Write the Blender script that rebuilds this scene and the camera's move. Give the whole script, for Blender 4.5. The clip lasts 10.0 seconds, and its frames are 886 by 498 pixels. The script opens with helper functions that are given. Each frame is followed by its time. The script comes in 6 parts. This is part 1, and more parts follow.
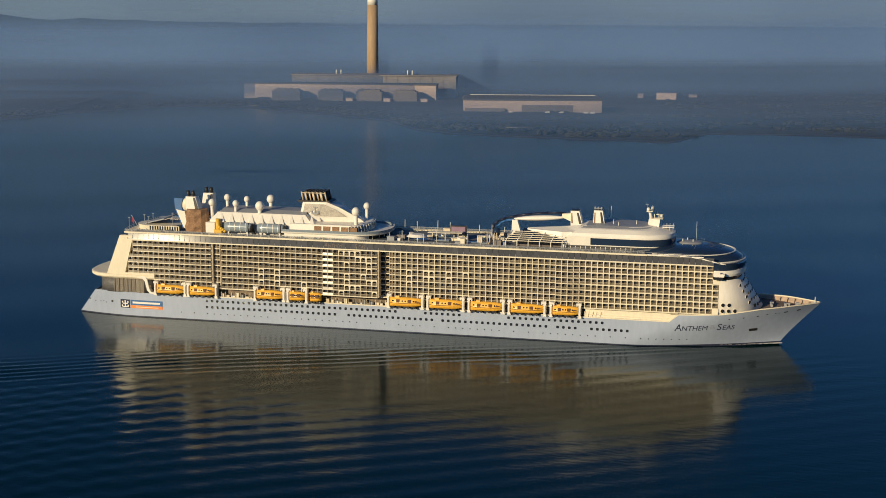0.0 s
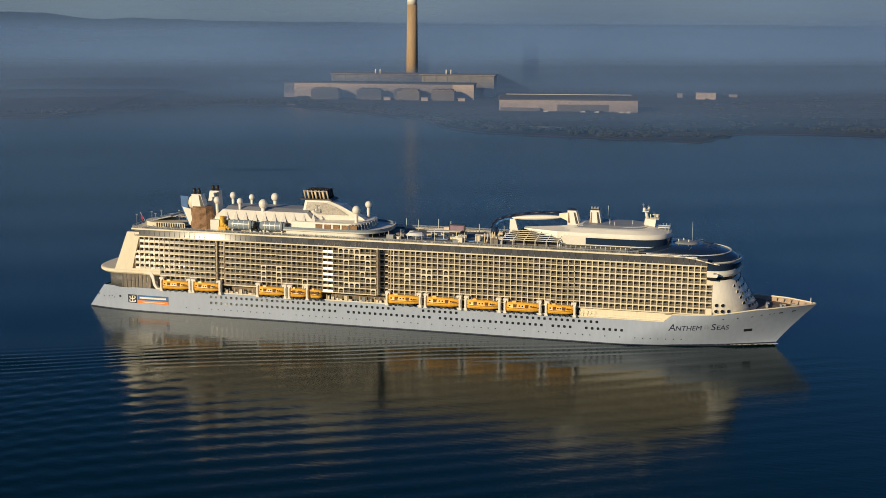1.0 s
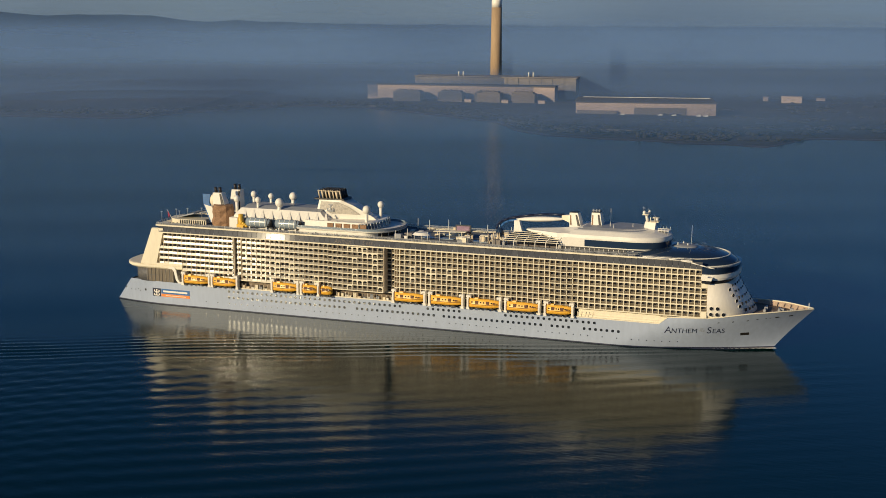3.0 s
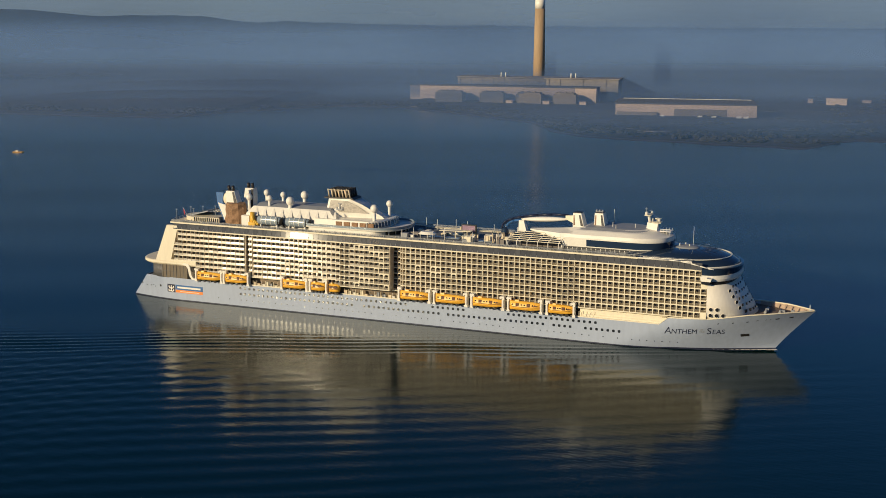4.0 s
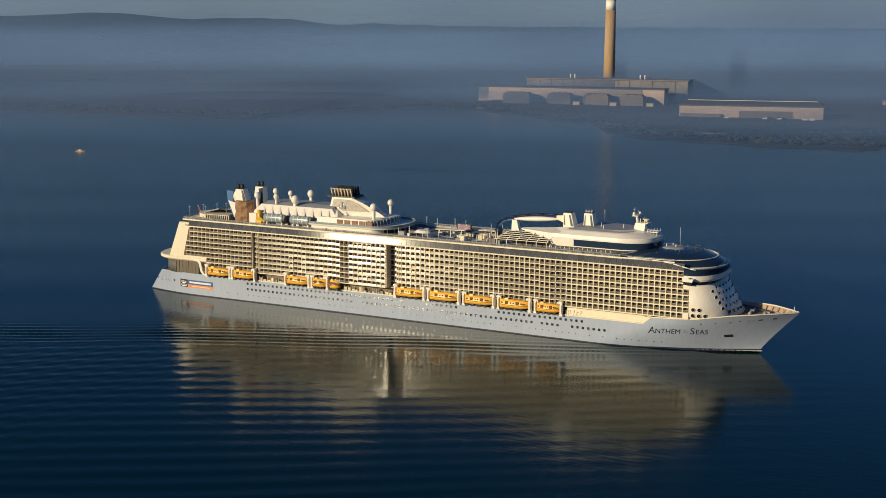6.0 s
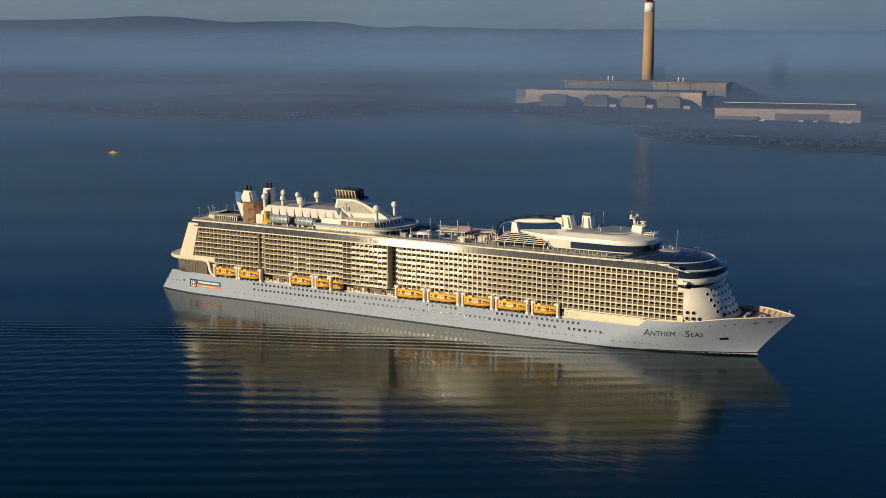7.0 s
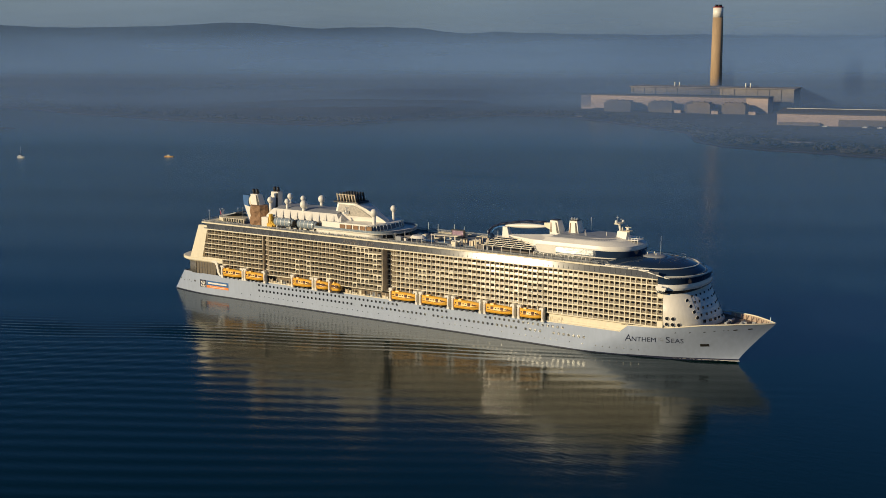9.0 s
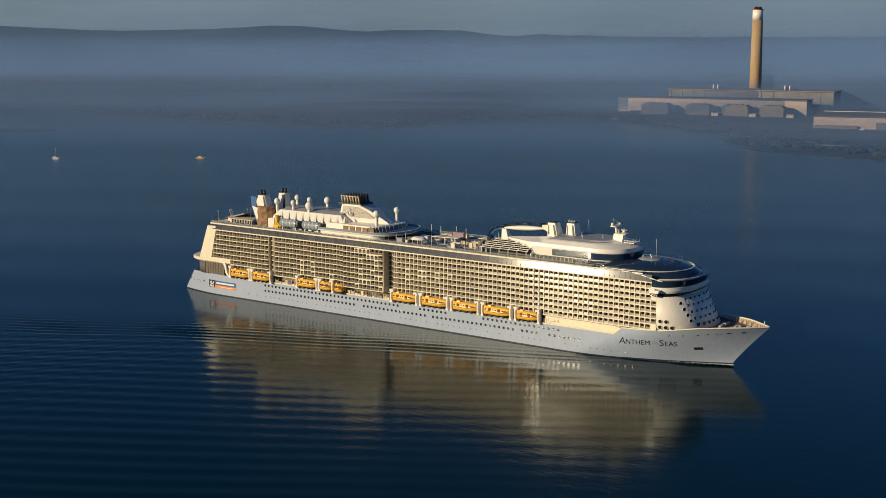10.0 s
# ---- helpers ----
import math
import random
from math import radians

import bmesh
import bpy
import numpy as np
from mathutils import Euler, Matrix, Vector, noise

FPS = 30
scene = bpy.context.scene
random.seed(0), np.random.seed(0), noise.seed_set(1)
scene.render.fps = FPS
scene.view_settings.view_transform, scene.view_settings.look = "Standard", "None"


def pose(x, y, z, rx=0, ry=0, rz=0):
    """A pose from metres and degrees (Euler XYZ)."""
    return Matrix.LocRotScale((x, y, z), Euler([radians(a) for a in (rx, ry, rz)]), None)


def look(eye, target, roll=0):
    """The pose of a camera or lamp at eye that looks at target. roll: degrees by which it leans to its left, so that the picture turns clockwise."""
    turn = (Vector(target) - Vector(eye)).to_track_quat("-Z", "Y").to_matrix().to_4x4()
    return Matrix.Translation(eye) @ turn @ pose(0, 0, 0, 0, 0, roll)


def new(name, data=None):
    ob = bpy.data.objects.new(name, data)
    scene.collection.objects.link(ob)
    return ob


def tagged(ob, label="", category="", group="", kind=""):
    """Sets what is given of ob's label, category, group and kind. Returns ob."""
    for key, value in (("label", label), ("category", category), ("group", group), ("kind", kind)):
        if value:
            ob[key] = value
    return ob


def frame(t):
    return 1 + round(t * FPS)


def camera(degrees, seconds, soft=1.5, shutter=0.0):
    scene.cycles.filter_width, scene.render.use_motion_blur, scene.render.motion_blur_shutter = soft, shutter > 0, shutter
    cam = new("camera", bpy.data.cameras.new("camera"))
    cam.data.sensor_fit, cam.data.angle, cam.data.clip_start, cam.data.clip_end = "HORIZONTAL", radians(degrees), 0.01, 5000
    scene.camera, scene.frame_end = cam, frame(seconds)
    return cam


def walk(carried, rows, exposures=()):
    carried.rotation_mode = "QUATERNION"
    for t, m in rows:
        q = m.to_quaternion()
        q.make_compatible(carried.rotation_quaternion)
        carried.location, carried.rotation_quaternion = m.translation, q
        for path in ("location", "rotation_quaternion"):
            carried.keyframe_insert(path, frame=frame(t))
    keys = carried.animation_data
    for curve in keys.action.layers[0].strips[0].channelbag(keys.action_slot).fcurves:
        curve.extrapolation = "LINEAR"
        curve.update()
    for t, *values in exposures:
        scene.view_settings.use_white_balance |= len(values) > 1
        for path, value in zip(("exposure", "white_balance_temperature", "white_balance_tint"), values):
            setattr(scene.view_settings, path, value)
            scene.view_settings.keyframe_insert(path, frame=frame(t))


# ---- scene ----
# ---- camera and its way (the sea and the shore stand still, the ship moves along +x) ----
SHIP_SPEED = 2.908
cam = camera(37.987, 10.0, soft=0.85)
# seconds, x, y, z, turn to the left, tilt, lean (degrees)
PATH = [
    (0, 125.90, -573.26, 142.80, 12.051, -10.345, 0.388),
    (0.5, 140.56, -573.57, 143.40, 13.272, -10.400, 0.378),
    (1, 155.04, -573.81, 143.92, 14.491, -10.405, 0.360),
    (1.5, 169.40, -573.93, 144.48, 15.717, -10.410, 0.385),
    (2, 183.85, -573.85, 145.05, 16.960, -10.408, 0.360),
    (2.5, 198.30, -573.38, 145.46, 18.247, -10.380, 0.310),
    (4, 240.41, -570.41, 146.28, 22.138, -10.327, 0.330),
    (4.5, 254.82, -568.83, 146.59, 23.276, -10.340, 0.290),
    (5, 269.05, -566.89, 146.90, 24.353, -10.340, 0.220),
    (5.5, 283.12, -564.21, 147.02, 25.471, -10.315, 0.165),
    (7, 324.54, -552.99, 147.50, 29.033, -10.165, -0.040),
    (7.5, 338.19, -548.89, 147.75, 30.189, -10.110, -0.083),
    (8, 351.77, -544.59, 147.78, 31.265, -10.032, -0.105),
    (8.5, 364.87, -539.54, 147.88, 32.271, -9.970, -0.150),
    (9, 377.99, -533.99, 148.10, 33.369, -9.915, -0.225),
    (9.5, 391.01, -528.03, 148.02, 34.556, -9.842, -0.285),
    (10, 404.08, -521.75, 148.06, 35.749, -9.791, -0.306),
]


def eye_pose(x, y, z, yaw, pitch, lean):
    a, b = radians(yaw), radians(pitch)
    ahead = Vector((-math.sin(a) * math.cos(b), math.cos(a) * math.cos(b), math.sin(b)))
    e = Vector((x, y, z))
    return look(e, e + ahead * 10, lean)


walk(cam, [(row[0], eye_pose(*row[1:])) for row in PATH])

# ---- sky, sun, exposure ----
SUN_TO = Vector((-0.482, -0.876, 0.0)).normalized()
SUN_UP = 16.0
world = bpy.data.worlds.new("sky")
scene.world = world
world.use_nodes = True
wn = world.node_tree.nodes
sky = wn.new("ShaderNodeTexSky")
sky.sky_type = "NISHITA"
sky.sun_disc = False
sky.sun_elevation = radians(SUN_UP)
sky.sun_rotation = math.atan2(SUN_TO.x, SUN_TO.y)
sky.air_density, sky.dust_density, sky.ozone_density = 1.0, 0.3, 5.0
world.node_tree.links.new(sky.outputs[0], wn["Background"].inputs[0])
wn["Background"].inputs[1].default_value = 0.047
lamp = bpy.data.lights.new("sun", "SUN")
lamp.energy, lamp.angle, lamp.color = 5.0, radians(0.55), (1.0, 0.685, 0.315)
sun = new("sun", lamp)
up = radians(SUN_UP)
sun.matrix_world = look(Vector((SUN_TO.x * math.cos(up), SUN_TO.y * math.cos(up), math.sin(up))) * 900, (0, 0, 0))
scene.view_settings.exposure = -0.12
scene.view_settings.use_white_balance = True
scene.view_settings.white_balance_temperature = 4930
scene.view_settings.white_balance_tint = 10

# ---- materials ----


def mat(name, color, rough=0.6, metal=0.0, var=0.12, size=3.0, fine=0.4, bump=0.0, spec=0.5, alpha=1.0, streak=1.0):
    """A painted or built surface: colour varied at a large and a small scale, with slight relief."""
    m = bpy.data.materials.new(name)
    m.use_nodes = True
    n, l = m.node_tree.nodes, m.node_tree.links
    b = n["Principled BSDF"]
    b.inputs["Roughness"].default_value = rough
    b.inputs["Metallic"].default_value = metal
    b.inputs["Specular IOR Level"].default_value = spec
    b.inputs["Alpha"].default_value = alpha
    co = n.new("ShaderNodeTexCoord")
    mp = n.new("ShaderNodeMapping")
    mp.inputs["Scale"].default_value = (1, 1, 1 / streak)
    l.new(co.outputs["Object"], mp.inputs["Vector"])
    big, small = n.new("ShaderNodeTexNoise"), n.new("ShaderNodeTexNoise")
    big.inputs["Scale"].default_value, small.inputs["Scale"].default_value = 1 / size, 1 / fine
    big.inputs["Detail"].default_value = 4
    add = n.new("ShaderNodeMath")
    add.operation = "ADD"
    for t in (big, small):
        l.new(mp.outputs[0], t.inputs["Vector"])
    l.new(big.outputs["Fac"], add.inputs[0])
    l.new(small.outputs["Fac"], add.inputs[1])
    ramp = n.new("ShaderNodeMapRange")
    ramp.inputs["From Min"].default_value, ramp.inputs["From Max"].default_value = 0.7, 1.3
    l.new(add.outputs[0], ramp.inputs["Value"])
    mix = n.new("ShaderNodeMix")
    mix.data_type = "RGBA"
    lo = [c * (1 - var) for c in color]
    hi = [min(1, c * (1 + var)) for c in color]
    mix.inputs["A"].default_value, mix.inputs["B"].default_value = (*lo, 1), (*hi, 1)
    l.new(ramp.outputs[0], mix.inputs["Factor"])
    l.new(mix.outputs["Result"], b.inputs["Base Color"])
    if bump:
        bp = n.new("ShaderNodeBump")
        bp.inputs["Strength"].default_value, bp.inputs["Distance"].default_value = 1.0, bump
        l.new(small.outputs["Fac"], bp.inputs["Height"])
        l.new(bp.outputs[0], b.inputs["Normal"])
    return m


def glass_mat(name, color, rough, metal, alpha=1.0, spec=0.5):
    """Coated glass: each pane differs a little in tint."""
    m = bpy.data.materials.new(name)
    m.use_nodes = True
    n, l = m.node_tree.nodes, m.node_tree.links
    b = n["Principled BSDF"]
    b.inputs["Roughness"].default_value, b.inputs["Metallic"].default_value = rough, metal
    b.inputs["Alpha"].default_value, b.inputs["Specular IOR Level"].default_value = alpha, spec
    geo, info, add = n.new("ShaderNodeNewGeometry"), n.new("ShaderNodeObjectInfo"), n.new("ShaderNodeMath")
    add.operation = "ADD"
    l.new(geo.outputs["Random Per Island"], add.inputs[0])
    l.new(info.outputs["Random"], add.inputs[1])
    mix = n.new("ShaderNodeMix")
    mix.data_type = "RGBA"
    half = n.new("ShaderNodeMath")
    half.operation = "MULTIPLY"
    half.inputs[1].default_value = 0.5
    l.new(add.outputs[0], half.inputs[0])
    l.new(half.outputs[0], mix.inputs["Factor"])
    mix.inputs["A"].default_value = (*[c * 0.65 for c in color], 1)
    mix.inputs["B"].default_value = (*[min(1, c * 1.35) for c in color], 1)
    l.new(mix.outputs["Result"], b.inputs["Base Color"])
    return m


HULL = mat("hull_paint", (0.395, 0.45, 0.565), 0.38, var=0.06, size=14, fine=1.5, streak=4)
BOOT = mat("boot_topping", (0.03, 0.035, 0.07), 0.5)
CREAM = mat("superstructure_paint", (0.84, 0.765, 0.56), 0.45, var=0.06, size=9, fine=1.2, streak=3)
WHITE = mat("white_paint", (0.86, 0.82, 0.71), 0.4, var=0.05, size=6, fine=0.8)
FRONTPAINT = mat("front_paint", (0.87, 0.82, 0.70), 0.4, var=0.05, size=8, fine=1.0, streak=3)
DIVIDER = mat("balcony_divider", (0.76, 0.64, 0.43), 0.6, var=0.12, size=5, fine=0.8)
# dimmed copy of the divider colour: shade put into aft dividers and end walls
DIVIDERDIM = mat("balcony_divider_dimmed", (0.58, 0.50, 0.36), 0.6, var=0.15, size=5, fine=0.8)
# brown kept dark to carry the shade inside the balcony recesses
CABIN = mat("cabin_wall_shaded", (0.19, 0.145, 0.09), 0.6, var=0.3, size=4, fine=1.0)
DOOR = glass_mat("cabin_door_glass", (0.09, 0.085, 0.075), 0.08, 0.1)
STERNGLASS = glass_mat("stern_glazing", (0.24, 0.205, 0.15), 0.2, 0.0, 1.0, 0.12)
RAILGLASS = glass_mat("balustrade_glass", (0.27, 0.22, 0.135), 0.16, 0.0, 0.45, 0.185)
BANDGLASS = glass_mat("windscreen_glass", (0.10, 0.10, 0.095), 0.05, 0.05)
DARKGLASS = glass_mat("dark_dome_glass", (0.02, 0.035, 0.07), 0.09, 0.0)
WINDOW = glass_mat("window_glass", (0.02, 0.022, 0.026), 0.2, 0.0)
DECK = mat("deck_coating", (0.16, 0.17, 0.18), 0.8, var=0.3, size=6, fine=0.8)
TEAK = mat("bow_deck_coating", (0.20, 0.15, 0.11), 0.8, var=0.25, size=4, fine=0.6)
LINING = mat("bulwark_lining_paint", (0.50, 0.38, 0.27), 0.6, var=0.2, size=3, fine=0.5)
ORANGE = mat("lifeboat_orange", (0.88, 0.48, 0.02), 0.4, var=0.1, size=2, fine=0.4)
KEEL = mat("lifeboat_keel", (0.12, 0.05, 0.018), 0.5)
NAVY = mat("navy_paint", (0.015, 0.02, 0.05), 0.4)
BLUE = mat("blue_paint", (0.05, 0.14, 0.36), 0.4)
SIGNORANGE = mat("sign_orange", (0.85, 0.27, 0.03), 0.4)
BROWN = mat("brown_rock", (0.30, 0.18, 0.09), 0.8, var=0.35, size=2.5, fine=0.5, bump=0.3)
BLACK = mat("black_steel", (0.025, 0.022, 0.02), 0.45)
BRASS = mat("funnel_pipe_steel", (0.62, 0.52, 0.34), 0.4)
GREY = mat("grey_steel", (0.32, 0.33, 0.34), 0.5)
PODGLASS = glass_mat("pod_glass", (0.27, 0.32, 0.36), 0.24, 0.0)
YELLOW = mat("yellow_plastic", (0.75, 0.47, 0.03), 0.4)
RED = mat("red_cloth", (0.35, 0.03, 0.04), 0.7)
SCREEN = mat("screen_panel", (0.27, 0.18, 0.25), 0.3)


def water_mat(name, rough, open_rough):
    m = bpy.data.materials.new(name)
    m.use_nodes = True
    n, l = m.node_tree.nodes, m.node_tree.links
    b = n["Principled BSDF"]
    b.inputs["Base Color"].default_value = (0.0, 0.0108, 0.0102, 1)
    b.inputs["IOR"].default_value = 1.333
    b.inputs["Specular Tint"].default_value = (0.4, 0.88, 1.0, 1)
    b.inputs["Specular IOR Level"].default_value = 0.33
    geo = n.new("ShaderNodeNewGeometry")
    # smooth in the lee of the ship, ruffled by the breeze on the open water beyond
    sep, ruffle = n.new("ShaderNodeSeparateXYZ"), n.new("ShaderNodeMapRange")
    l.new(geo.outputs["Position"], sep.inputs[0])
    l.new(sep.outputs["Y"], ruffle.inputs["Value"])
    for key, v in (("From Min", -20.0), ("From Max", 260.0), ("To Min", rough), ("To Max", open_rough)):
        ruffle.inputs[key].default_value = v
    l.new(ruffle.outputs[0], b.inputs["Roughness"])
    heights = []
    for sx, sy, rot, amp, detail in ((0.03, 0.14, 14, 0.04, 3), (0.22, 0.5, -8, 0.054, 3), (0.9, 1.6, 20, 0.011, 2)):
        mp = n.new("ShaderNodeMapping")
        mp.inputs["Rotation"].default_value = (0, 0, radians(rot))
        mp.inputs["Scale"].default_value = (sx, sy, 0.2)
        l.new(geo.outputs["Position"], mp.inputs["Vector"])
        t = n.new("ShaderNodeTexNoise")
        t.inputs["Scale"].default_value, t.inputs["Detail"].default_value = 1.0, detail
        l.new(mp.outputs[0], t.inputs["Vector"])
        k = n.new("ShaderNodeMath")
        k.operation = "MULTIPLY"
        k.inputs[1].default_value = amp
        l.new(t.outputs["Fac"], k.inputs[0])
        heights.append(k)
    total = heights[0]
    for k in heights[1:]:
        a = n.new("ShaderNodeMath")
        a.operation = "ADD"
        l.new(total.outputs[0], a.inputs[0])
        l.new(k.outputs[0], a.inputs[1])
        total = a
    bp = n.new("ShaderNodeBump")
    bp.inputs["Strength"].default_value, bp.inputs["Distance"].default_value = 1.0, 1.0
    l.new(total.outputs[0], bp.inputs["Height"])
    l.new(bp.outputs[0], b.inputs["Normal"])
    return m


WATER = water_mat("sea_water", 0.135, 0.205)
WAKEWATER = water_mat("wake_water", 0.135, 0.205)
LAND = mat("marsh_and_scrub", (0.036, 0.033, 0.038), 0.9, var=0.35, size=120, fine=14)
MUD = mat("mud_flat", (0.06, 0.05, 0.045), 0.6, var=0.3, size=40, fine=8)
INLET = mat("pale_inlet", (0.13, 0.115, 0.10), 0.8, var=0.2, size=8, fine=1.5)
# blue of the distance haze is mixed into the woods' colour
HILL = mat("hazed_woods", (0.025, 0.05, 0.07), 0.95, var=0.3, size=200, fine=40)
CLAD = mat("pale_cladding", (0.50, 0.40, 0.34), 0.7, var=0.1, size=30, fine=4)
CLADGREY = mat("grey_cladding", (0.17, 0.145, 0.125), 0.7, var=0.15, size=20, fine=4)
# paled towards the mist: haze over the boiler hall is put into this colour
HALL = mat("paled_hall_cladding", (0.25, 0.225, 0.20), 0.7, var=0.2, size=25, fine=5)
ROOFING = mat("dark_roofing", (0.10, 0.105, 0.12), 0.8)
CONCRETE = mat("chimney_concrete", (0.42, 0.30, 0.17), 0.85, var=0.12, size=10, fine=2, streak=6)
LEAF = mat("shrub_leaf", (0.032, 0.031, 0.032), 0.9, var=0.25, size=8, fine=2)


def mist_mat(name, density, top, tint, east=1.0, fall=0.25, rise=20.0):
    """Thin mist: mostly clear, thinning upwards, in drifting patches."""
    m = bpy.data.materials.new(name)
    m.use_nodes = True
    n, l = m.node_tree.nodes, m.node_tree.links
    n.remove(n["Principled BSDF"])
    out = n["Material Output"]
    clear, fog, mix = n.new("ShaderNodeBsdfTransparent"), n.new("ShaderNodeBsdfDiffuse"), n.new("ShaderNodeMixShader")
    fog.inputs["Color"].default_value = tint
    geo, sep = n.new("ShaderNodeNewGeometry"), n.new("ShaderNodeSeparateXYZ")
    l.new(geo.outputs["Position"], sep.inputs[0])

    def ramp(source, a, b, c, d):
        r = n.new("ShaderNodeMapRange")
        r.interpolation_type = "SMOOTHSTEP"
        for key, v in (("From Min", a), ("From Max", b), ("To Min", c), ("To Max", d)):
            r.inputs[key].default_value = v
        l.new(source, r.inputs["Value"])
        return r.outputs[0]

    def times(a, b):
        k = n.new("ShaderNodeMath")
        k.operation = "MULTIPLY"
        l.new(a, k.inputs[0])
        l.new(b, k.inputs[1])
        return k.outputs[0]

    mp, tx = n.new("ShaderNodeMapping"), n.new("ShaderNodeTexNoise")
    mp.inputs["Scale"].default_value = (0.0016, 0.0016, 0.012)
    l.new(geo.outputs["Position"], mp.inputs["Vector"])
    l.new(mp.outputs[0], tx.inputs["Vector"])
    tx.inputs["Scale"].default_value, tx.inputs["Detail"].default_value = 1.0, 4
    low = ramp(sep.outputs["Z"], 0.0, rise, 0.0, density)
    high = ramp(sep.outputs["Z"], top * fall, top, 1.0, 0.0)
    body = times(times(low, high), ramp(tx.outputs["Fac"], 0.3, 0.65, 0.7, 1.0))
    l.new(times(body, ramp(sep.outputs["X"], -2800.0, 500.0, 1.0, east)), mix.inputs[0])
    l.new(clear.outputs[0], mix.inputs[1])
    l.new(fog.outputs[0], mix.inputs[2])
    l.new(mix.outputs[0], out.inputs["Surface"])
    return m


# tints by distance: haze blue and paleness are put into the mist's colour
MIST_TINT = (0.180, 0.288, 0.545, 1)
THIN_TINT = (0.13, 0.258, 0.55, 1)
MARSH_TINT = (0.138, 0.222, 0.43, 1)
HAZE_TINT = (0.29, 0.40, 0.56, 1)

# ---- mesh helpers ----


def face(bm, pts, mi=0):
    f = bm.faces.new([bm.verts.new(p) for p in pts])
    f.material_index = mi
    return f


def box(bm, x0, x1, y0, y1, z0, z1, mi=0):
    v = [bm.verts.new((x, y, z)) for z in (z0, z1) for x, y in ((x0, y0), (x1, y0), (x1, y1), (x0, y1))]
    for q in ((3, 2, 1, 0), (4, 5, 6, 7), (0, 1, 5, 4), (1, 2, 6, 5), (2, 3, 7, 6), (3, 0, 4, 7)):
        bm.faces.new([v[i] for i in q]).material_index = mi


def loft(bm, rings, mi=0, cap0=True, cap1=True, smooth=False):
    """Rings of equally many points, closed round, joined one to the next."""
    vs = [[bm.verts.new(p) for p in r] for r in rings]
    k = len(vs[0])
    for a, b in zip(vs, vs[1:]):
        for i in range(k):
            f = bm.faces.new((a[i], a[(i + 1) % k], b[(i + 1) % k], b[i]))
            f.material_index, f.smooth = mi, smooth
    if cap0:
        bm.faces.new(vs[0][::-1]).material_index = mi
    if cap1:
        bm.faces.new(vs[-1]).material_index = mi
    return vs


def tube(bm, p0, p1, r0, r1=None, k=10, mi=0, smooth=True):
    p0, p1 = Vector(p0), Vector(p1)
    r1 = r0 if r1 is None else r1
    q = (p1 - p0).to_track_quat("Z", "Y")
    ring = [Vector((math.cos(2 * math.pi * i / k), math.sin(2 * math.pi * i / k), 0)) for i in range(k)]
    loft(bm, [[p0 + q @ (v * r0) for v in ring], [p1 + q @ (v * r1) for v in ring]], mi, smooth=smooth)


def ball(bm, c, r, mi=0, sx=1, sy=1, sz=1, k=14, rows=8):
    rings = []
    for j in range(1, rows):
        a = math.pi * j / rows
        rings.append([(c[0] + r * sx * math.sin(a) * math.cos(2 * math.pi * i / k), c[1] + r * sy * math.sin(a) * math.sin(2 * math.pi * i / k),
                       c[2] - r * sz * math.cos(a)) for i in range(k)])
    loft(bm, rings, mi, smooth=True)


def prism_y(bm, poly, y0, y1, mi=0, inset=0.0):
    """A polygon of (x, z), drawn counter-clockwise as seen from -y, run from y0 to y1."""
    loft(bm, [[(x, y0, z) for x, z in poly][::-1], [(x, y1, z) for x, z in poly][::-1]], mi)


def outline(xb, xc, xf, w, n=2.3, k=14):
    """Half-oval plan: straight sides from xb to xc, rounded nose at xf; starboard to port."""
    side = []
    for i in range(k + 1):
        a = math.pi / 2 * i / k
        side.append((xc + (xf - xc) * math.sin(a) ** (2 / n), -w * math.cos(a) ** (2 / n) if i < k else 0.0))
    pts = [(xb, -w)] + side
    return pts + [(x, -y) for x, y in pts[-2::-1]]


def tower(bm, levels, mi=0, smooth=False):
    """Levels of (z, plan outline), joined upwards."""
    return loft(bm, [[(x, y, z) for x, y in plan] for z, plan in levels], mi, smooth=smooth)


def finish(bm, name, mats):
    bmesh.ops.recalc_face_normals(bm, faces=bm.faces)
    me = bpy.data.meshes.new(name)
    bm.to_mesh(me)
    bm.free()
    for m in mats if isinstance(mats, (list, tuple)) else [mats]:
        me.materials.append(m)
    return me


def part(name, bm, mats, parent, label=""):
    ob = new(name, finish(bm, name, mats) if isinstance(bm, bmesh.types.BMesh) else bm)
    ob.parent = parent
    return tagged(ob, label)


def thing(name, bm, mats, label, category, group="", kind="", at=(0, 0, 0), rz=0.0):
    ob = new(name, finish(bm, name, mats) if bm else None)
    ob.matrix_basis = pose(*at, 0, 0, rz)
    return tagged(ob, label, category, group, kind)

# ---- sea, shore, hills, mist ----
AWAY = (260.0, -550.0)


def sea():
    bm = bmesh.new()
    k = 96
    face(bm, [(AWAY[0] + 4900 * math.cos(2 * math.pi * i / k), AWAY[1] + 4900 * math.sin(2 * math.pi * i / k), 0) for i in range(k)])
    thing("water", bm, WATER, "calm dark blue estuary water with long ripples", "water", kind="structure")


